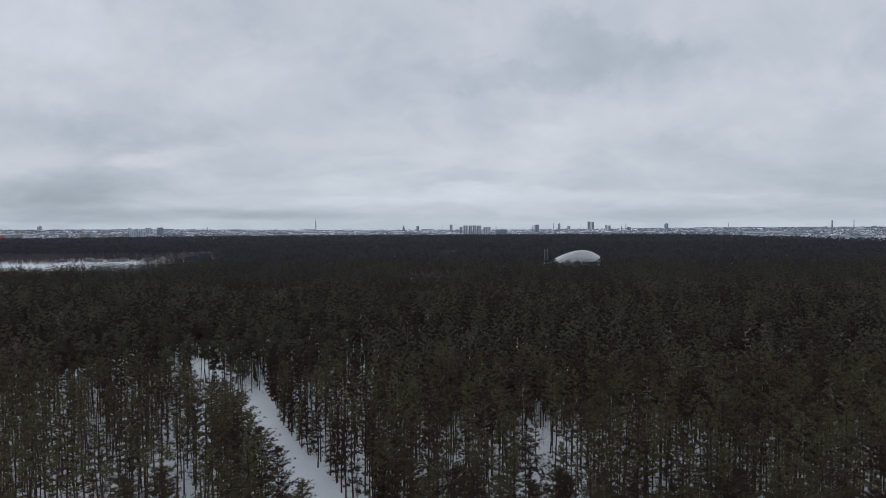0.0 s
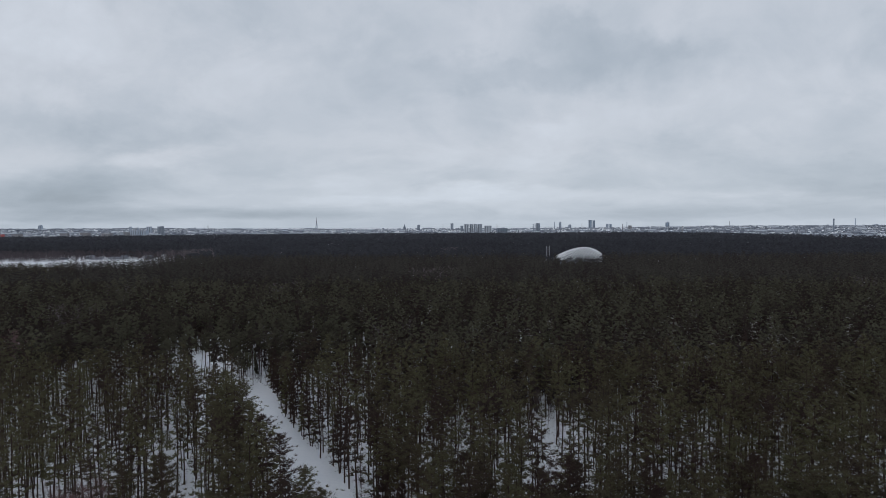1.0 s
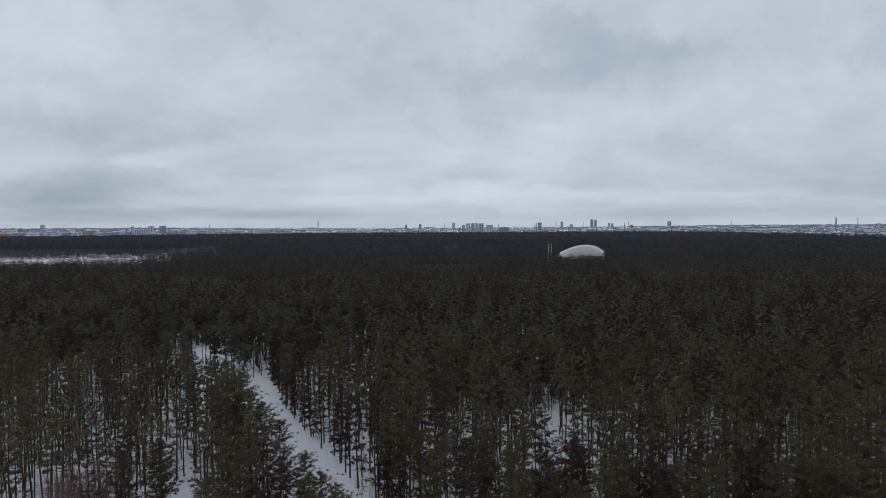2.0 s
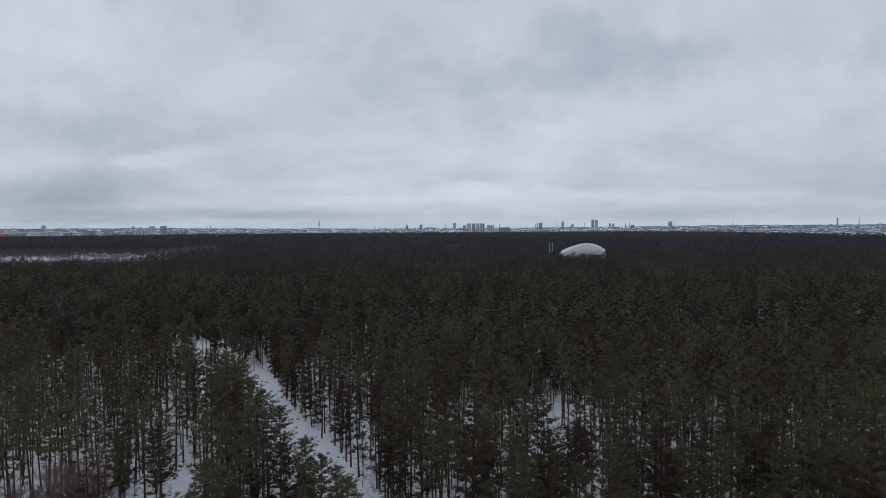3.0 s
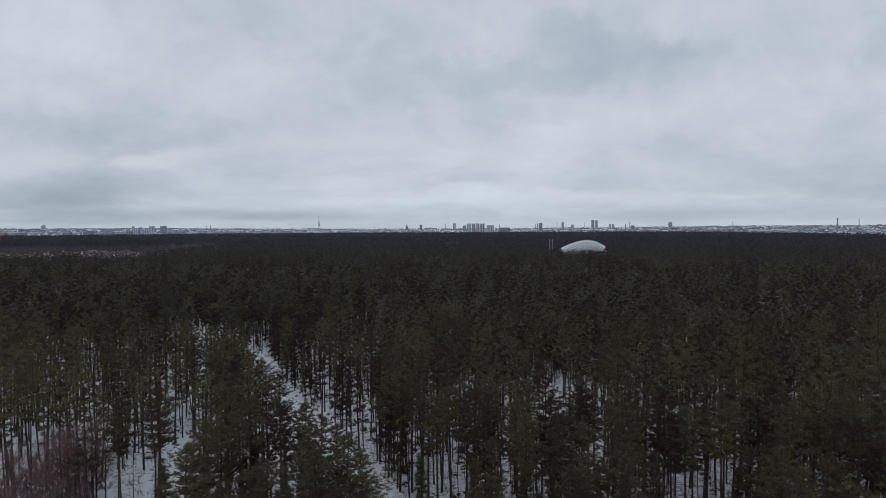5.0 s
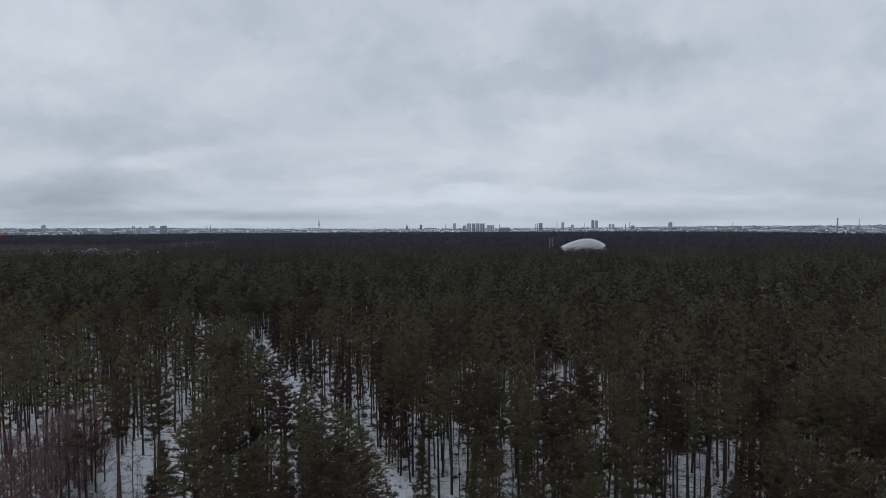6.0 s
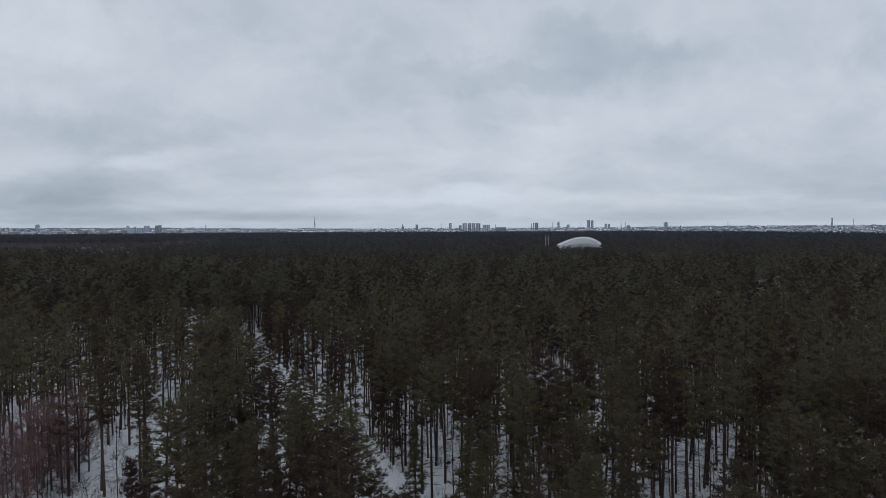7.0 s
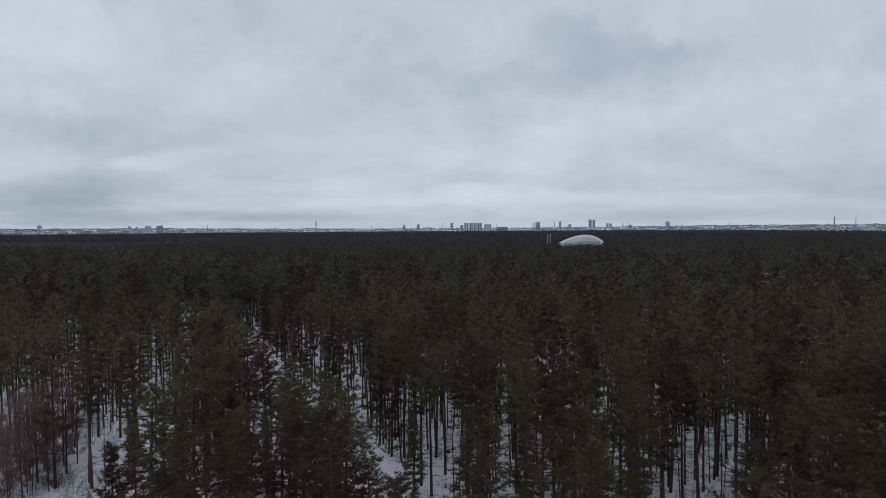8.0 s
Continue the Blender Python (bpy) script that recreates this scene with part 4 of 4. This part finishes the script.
def city_block(px, top, width, d, material, label, cap=0.0, strips=3, depth=0.7, name="tower_block"):
    """A tall building: body, flat snowy roof, window strips up its front, perhaps a smaller top storey."""
    d = max(d, float(forest_edge(px - 784, FOCAL)) + 60)
    x, z1 = sight(px, top, d)
    w = width * d / FOCAL
    z0 = float(relief(x, d)) - 1
    z1 = max(z1, z0 + 8)
    b = tagged(new(name), label, "building", "buildings on the skyline")
    b.location = (x, d, z0)
    h = z1 - z0
    dp = max(w * depth, 8)
    bm = bmesh.new()
    box(bm, 0, 0, 0, h, w, dp)
    part("wall", bm, material, b)
    bm = bmesh.new()
    box(bm, 0, 0, h, h + 1.0, w * 1.02, dp * 1.02)
    part("roof", bm, HAZED_CITY_ROOF, b)
    for k in range(strips):
        bm = bmesh.new()
        box(bm, (k - (strips - 1) / 2) * w / strips, -dp / 2, h * 0.04, h * 0.96, w / strips * 0.28, 0.5)
        part("window", bm, PANE, b)
    if cap:
        bm = bmesh.new()
        box(bm, w * 0.08, 0, h + 1.0, h + cap * d / FOCAL, w * 0.5, dp * 0.5)
        part("penthouse", bm, material, b)
    return b


def chimney(px, top, width, d, material, label, name="chimney"):
    if name != "mast":
        d = max(d, float(forest_edge(px - 784, FOCAL)) + 60)
    x, z1 = sight(px, top, d)
    z0 = float(relief(x, d)) - 1
    c = tagged(new(name), label, name.replace("_", " "), "masts and chimneys on the skyline")
    c.location = (x, d, z0)
    r = width * d / FOCAL / 2
    bm = bmesh.new()
    rod(bm, (0, 0, 0), (0, 0, z1 - z0), r * 1.25, r * 0.85, 10)
    part("shaft", bm, material, c)
    bm = bmesh.new()
    rod(bm, (0, 0, z1 - z0 - r), (0, 0, z1 - z0 + r * 0.5), r * 1.1, r * 1.1, 10)
    part("rim", bm, material, c)
    return c


GREY, PALE, BROWN, DARK, GLASS = "grey concrete tower block on the skyline", "pale apartment block above the trees", "brown apartment block above the trees", "dark high-rise on the skyline", "blue-grey glass high-rise on the skyline"
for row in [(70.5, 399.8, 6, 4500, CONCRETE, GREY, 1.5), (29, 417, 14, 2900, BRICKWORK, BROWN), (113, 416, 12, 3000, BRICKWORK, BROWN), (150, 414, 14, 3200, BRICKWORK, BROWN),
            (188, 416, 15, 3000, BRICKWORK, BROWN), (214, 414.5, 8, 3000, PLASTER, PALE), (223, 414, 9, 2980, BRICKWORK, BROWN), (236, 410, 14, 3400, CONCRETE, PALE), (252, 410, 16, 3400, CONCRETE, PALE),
            (230, 403, 4, 3700, CONCRETE, GREY), (243, 404.5, 3, 3700, CONCRETE, GREY), (263, 402.8, 8, 3700, CONCRETE, GREY), (280.5, 403, 4.5, 3500, HAZED_DARKWALL, DARK), (286, 402.6, 5, 3500, HAZED_DARKWALL, DARK),
            (739.5, 399, 4.5, 4300, HAZED_DARKWALL, DARK), (798.5, 396.5, 5, 4300, CONCRETE, GREY), (816, 401, 5, 4000, HAZED_DARKWALL, DARK), (824, 399.2, 8, 3400, PLASTER, PALE), (832.5, 399.2, 6, 3420, PLASTER, PALE),
            (839.5, 399.0, 6, 3400, PLASTER, PALE), (847.5, 399.2, 8, 3420, PLASTER, PALE), (862, 402.3, 12, 3300, PLASTER, PALE), (887, 405.8, 18, 3600, HAZED_DARKWALL, DARK), (950.5, 397, 6, 3800, HAZED_DARKWALL, DARK),
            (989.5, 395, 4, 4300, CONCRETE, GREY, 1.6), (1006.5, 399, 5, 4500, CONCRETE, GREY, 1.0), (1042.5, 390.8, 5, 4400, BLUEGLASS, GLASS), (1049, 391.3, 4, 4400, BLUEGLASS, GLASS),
            (1073, 397.3, 3.6, 4400, CONCRETE, GREY), (1078.5, 397.8, 3.6, 4400, BLUEGLASS, GLASS), (1113, 400.5, 5, 4200, BRICKWORK, BROWN), (1179, 395.0, 6, 4550, BLUEGLASS, GLASS, 1.6), (1301, 406, 2.4, 3900, HAZED_DARKWALL, DARK),
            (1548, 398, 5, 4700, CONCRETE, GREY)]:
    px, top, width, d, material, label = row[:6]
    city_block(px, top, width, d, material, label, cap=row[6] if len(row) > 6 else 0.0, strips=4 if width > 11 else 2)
city_block(-2, 418.5, 12, 2700, REDWALL, "red-clad industrial building at the forest's edge")
for px, top, width, d, material in [(942, 399.5, 1.5, 3500, HAZED_DARKWALL), (945.3, 398.5, 1.6, 3500, HAZED_DARKWALL), (979.5, 394.2, 1.2, 4400, CONCRETE), (1100, 398.5, 1.5, 3900, STEEL), (1107.5, 394.5, 1.2, 4500, CONCRETE),
                                    (1205, 403.5, 1.5, 3300, BRICKWORK), (1472.5, 390.5, 2.4, 3300, HAZED_DARKWALL), (1511, 388, 1.4, 4600, CONCRETE), (367, 401, 1.2, 3900, BRICKWORK)]:
    chimney(px, top, width, d, material, "tall slender factory chimney above the roofs")
for px, top, width, d in [(782.5, 397, 0.7, 4300), (878, 398.5, 1.0, 4200), (1028, 395, 0.5, 4500), (1289, 393, 0.8, 4500), (1327, 400.5, 0.8, 4000), (360, 402, 0.8, 4100), (657, 402, 0.8, 4300), (377.5, 421, 0.9, 2300)]:
    chimney(px, top, width, d, STEEL, "thin grey mast above the roofs", "mast")

# the broadcasting tower: three spread legs, a lattice shaft, an antenna
tx, tz = sight(559, 384.0, 4450)
tower = tagged(new("broadcast_tower"), "tall three-legged steel broadcasting tower on the skyline", "tower")
tower.location = (tx, 4450, float(relief(tx, 4450)) - 1)
th = tz - tower.location.z
for k in range(3):
    a = 6.2832 * k / 3 + 0.5
    bm = bmesh.new()
    rod(bm, (11 * math.cos(a), 11 * math.sin(a), 0), (2.5 * math.cos(a), 2.5 * math.sin(a), th * 0.52), 1.4, 1.0, 6)
    part("leg", bm, CONCRETE, tower)
for z, r in ((0.34, 5.0), (0.50, 4.0), (0.60, 3.4)):
    bm = bmesh.new()
    rod(bm, (0, 0, th * z), (0, 0, th * (z + 0.05)), r * 0.8, r, 10)
    part("deck", bm, STEEL, tower)
bm = bmesh.new()
rod(bm, (0, 0, th * 0.3), (0, 0, th * 0.76), 2.8, 1.6, 8)
part("shaft", bm, STEEL, tower)
bm = bmesh.new()
rod(bm, (0, 0, th * 0.76), (0, 0, th), 1.1, 0.5, 6)
part("antenna", bm, STEEL, tower)

# the stepped spired tower
sx, sz = sight(714.5, 397.0, 4350)
spire = tagged(new("spired_tower"), "stepped dark stone tower with a spire on the skyline", "building")
spire.location = (sx, 4350, float(relief(sx, 4350)) - 1)
sh = sz - spire.location.z
for z0, z1, w, tp, nm in ((0, 0.45, 17, 1, "base"), (0.45, 0.66, 12, 0.9, "middle_tier"), (0.66, 0.8, 7, 0.9, "upper_tier"), (0.8, 1.0, 4.5, 0.15, "spire")):
    bm = bmesh.new()
    box(bm, 0, 0, sh * z0, sh * z1, w, w, tp)
    part(nm, bm, HAZED_DARKWALL, spire)

# low roofs, halls and tree belts of the city, too many to count
rc = np.random.default_rng(21)
walls, roofs = Soup(), Soup()


def house(x, y, w, dp, h):
    z0 = float(relief(x, y)) - 1
    c = [(x - w / 2, y - dp / 2), (x + w / 2, y - dp / 2), (x + w / 2, y + dp / 2), (x - w / 2, y + dp / 2)]
    k = len(walls.v)
    walls.v += [(*p, z0) for p in c] + [(*p, z0 + h) for p in c]
    for q in range(4):
        n = (q + 1) % 4
        walls.t += [(k + q, k + n, k + 4 + n), (k + q, k + 4 + n, k + 4 + q)]
    k = len(roofs.v)
    rise = rc.choice((0.4, 0.4, min(dp * 0.3, 5)))
    roofs.v += [(p[0] + (p[0] - x) * 0.03, p[1] + (p[1] - y) * 0.03, z0 + h + 0.01) for p in c] + [(x - w * 0.48, y, z0 + h + rise), (x + w * 0.48, y, z0 + h + rise)]
    roofs.t += [(k, k + 1, k + 5), (k, k + 5, k + 4), (k + 2, k + 3, k + 4), (k + 2, k + 4, k + 5), (k, k + 4, k + 3), (k + 1, k + 2, k + 5)]


for _ in range(12000):
    d = rc.uniform(1900, 4560)
    px = rc.uniform(-60, 1630)
    x = d * (px - 784) / FOCAL
    if d < forest_edge(x, d) + 40:
        continue
    big = rc.random() < 0.09
    house(x, d, rc.uniform(30, 90) if big else rc.uniform(5, 13), rc.uniform(15, 30) if big else rc.uniform(7, 14), (rc.uniform(3, 5.5) if big else rc.uniform(2.5, 5) if rc.random() < 0.93 else rc.uniform(6, 12)) * (1.0 if d < 4000 else 0.35 + 0.65 * (4800 - d) / 800))
# rows of apartment slabs west of the woods and the halls east of them
for px0, px1, hh in [(1140, 1310, 21), (1330, 1440, 14), (400, 540, 14), (230, 330, 14)]:
    px = px0
    d = float(forest_edge(px0 + 50 - 784, FOCAL)) + 120
    while px < px1:
        w = rc.uniform(2.5, 6)
        house(d * (px - 784) / FOCAL, d + rc.uniform(-40, 60), w * d / FOCAL, 16, hh * rc.uniform(0.75, 1.15))
        px += w + rc.uniform(1, 5)
# houses beyond the snowy field
for px, d, w, h in [(170, 1030, 16, 5), (204, 1034, 20, 5), (158, 1046, 12, 5), (218, 1040, 9, 5), (112, 1036, 9, 4), (262, 1042, 10, 5)]:
    house(d * (px - 784) / FOCAL, d, w, 9, h)
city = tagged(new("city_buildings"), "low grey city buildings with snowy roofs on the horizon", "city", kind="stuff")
part("walls", soup("walls", *walls.arrays(), material=HAZED_CITY_WALL), HAZED_CITY_WALL, city)
part("roofs", soup("roofs", *roofs.arrays(), material=HAZED_CITY_ROOF), HAZED_CITY_ROOF, city)
belts = []
for _ in range(3000):
    d = rc.uniform(1900, 4480)
    px = rc.uniform(-60, 1630)
    n = int(rc.uniform(8, 18))
    cx = d * (px - 784) / FOCAL
    belts.append(np.column_stack((cx + np.linspace(-1, 1, n) * n * rc.uniform(4, 10), d + rc.normal(0, 12, n))))
p = np.concatenate(belts)
p = p[p[:, 1] > forest_edge(p[:, 0], p[:, 1])]
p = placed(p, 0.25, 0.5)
# tree belts in the haze-lightened crown colour
trees = tagged(new("city_trees"), "belts of trees between the city's roofs, haze grey in their colour", "trees", kind="stuff")
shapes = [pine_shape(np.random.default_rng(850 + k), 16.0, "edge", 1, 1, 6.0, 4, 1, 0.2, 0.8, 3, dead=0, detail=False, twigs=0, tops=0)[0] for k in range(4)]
part("crown", soup("crown", *scatter(shapes, p, 16), material=HAZED_TREES), HAZED_TREES, trees)
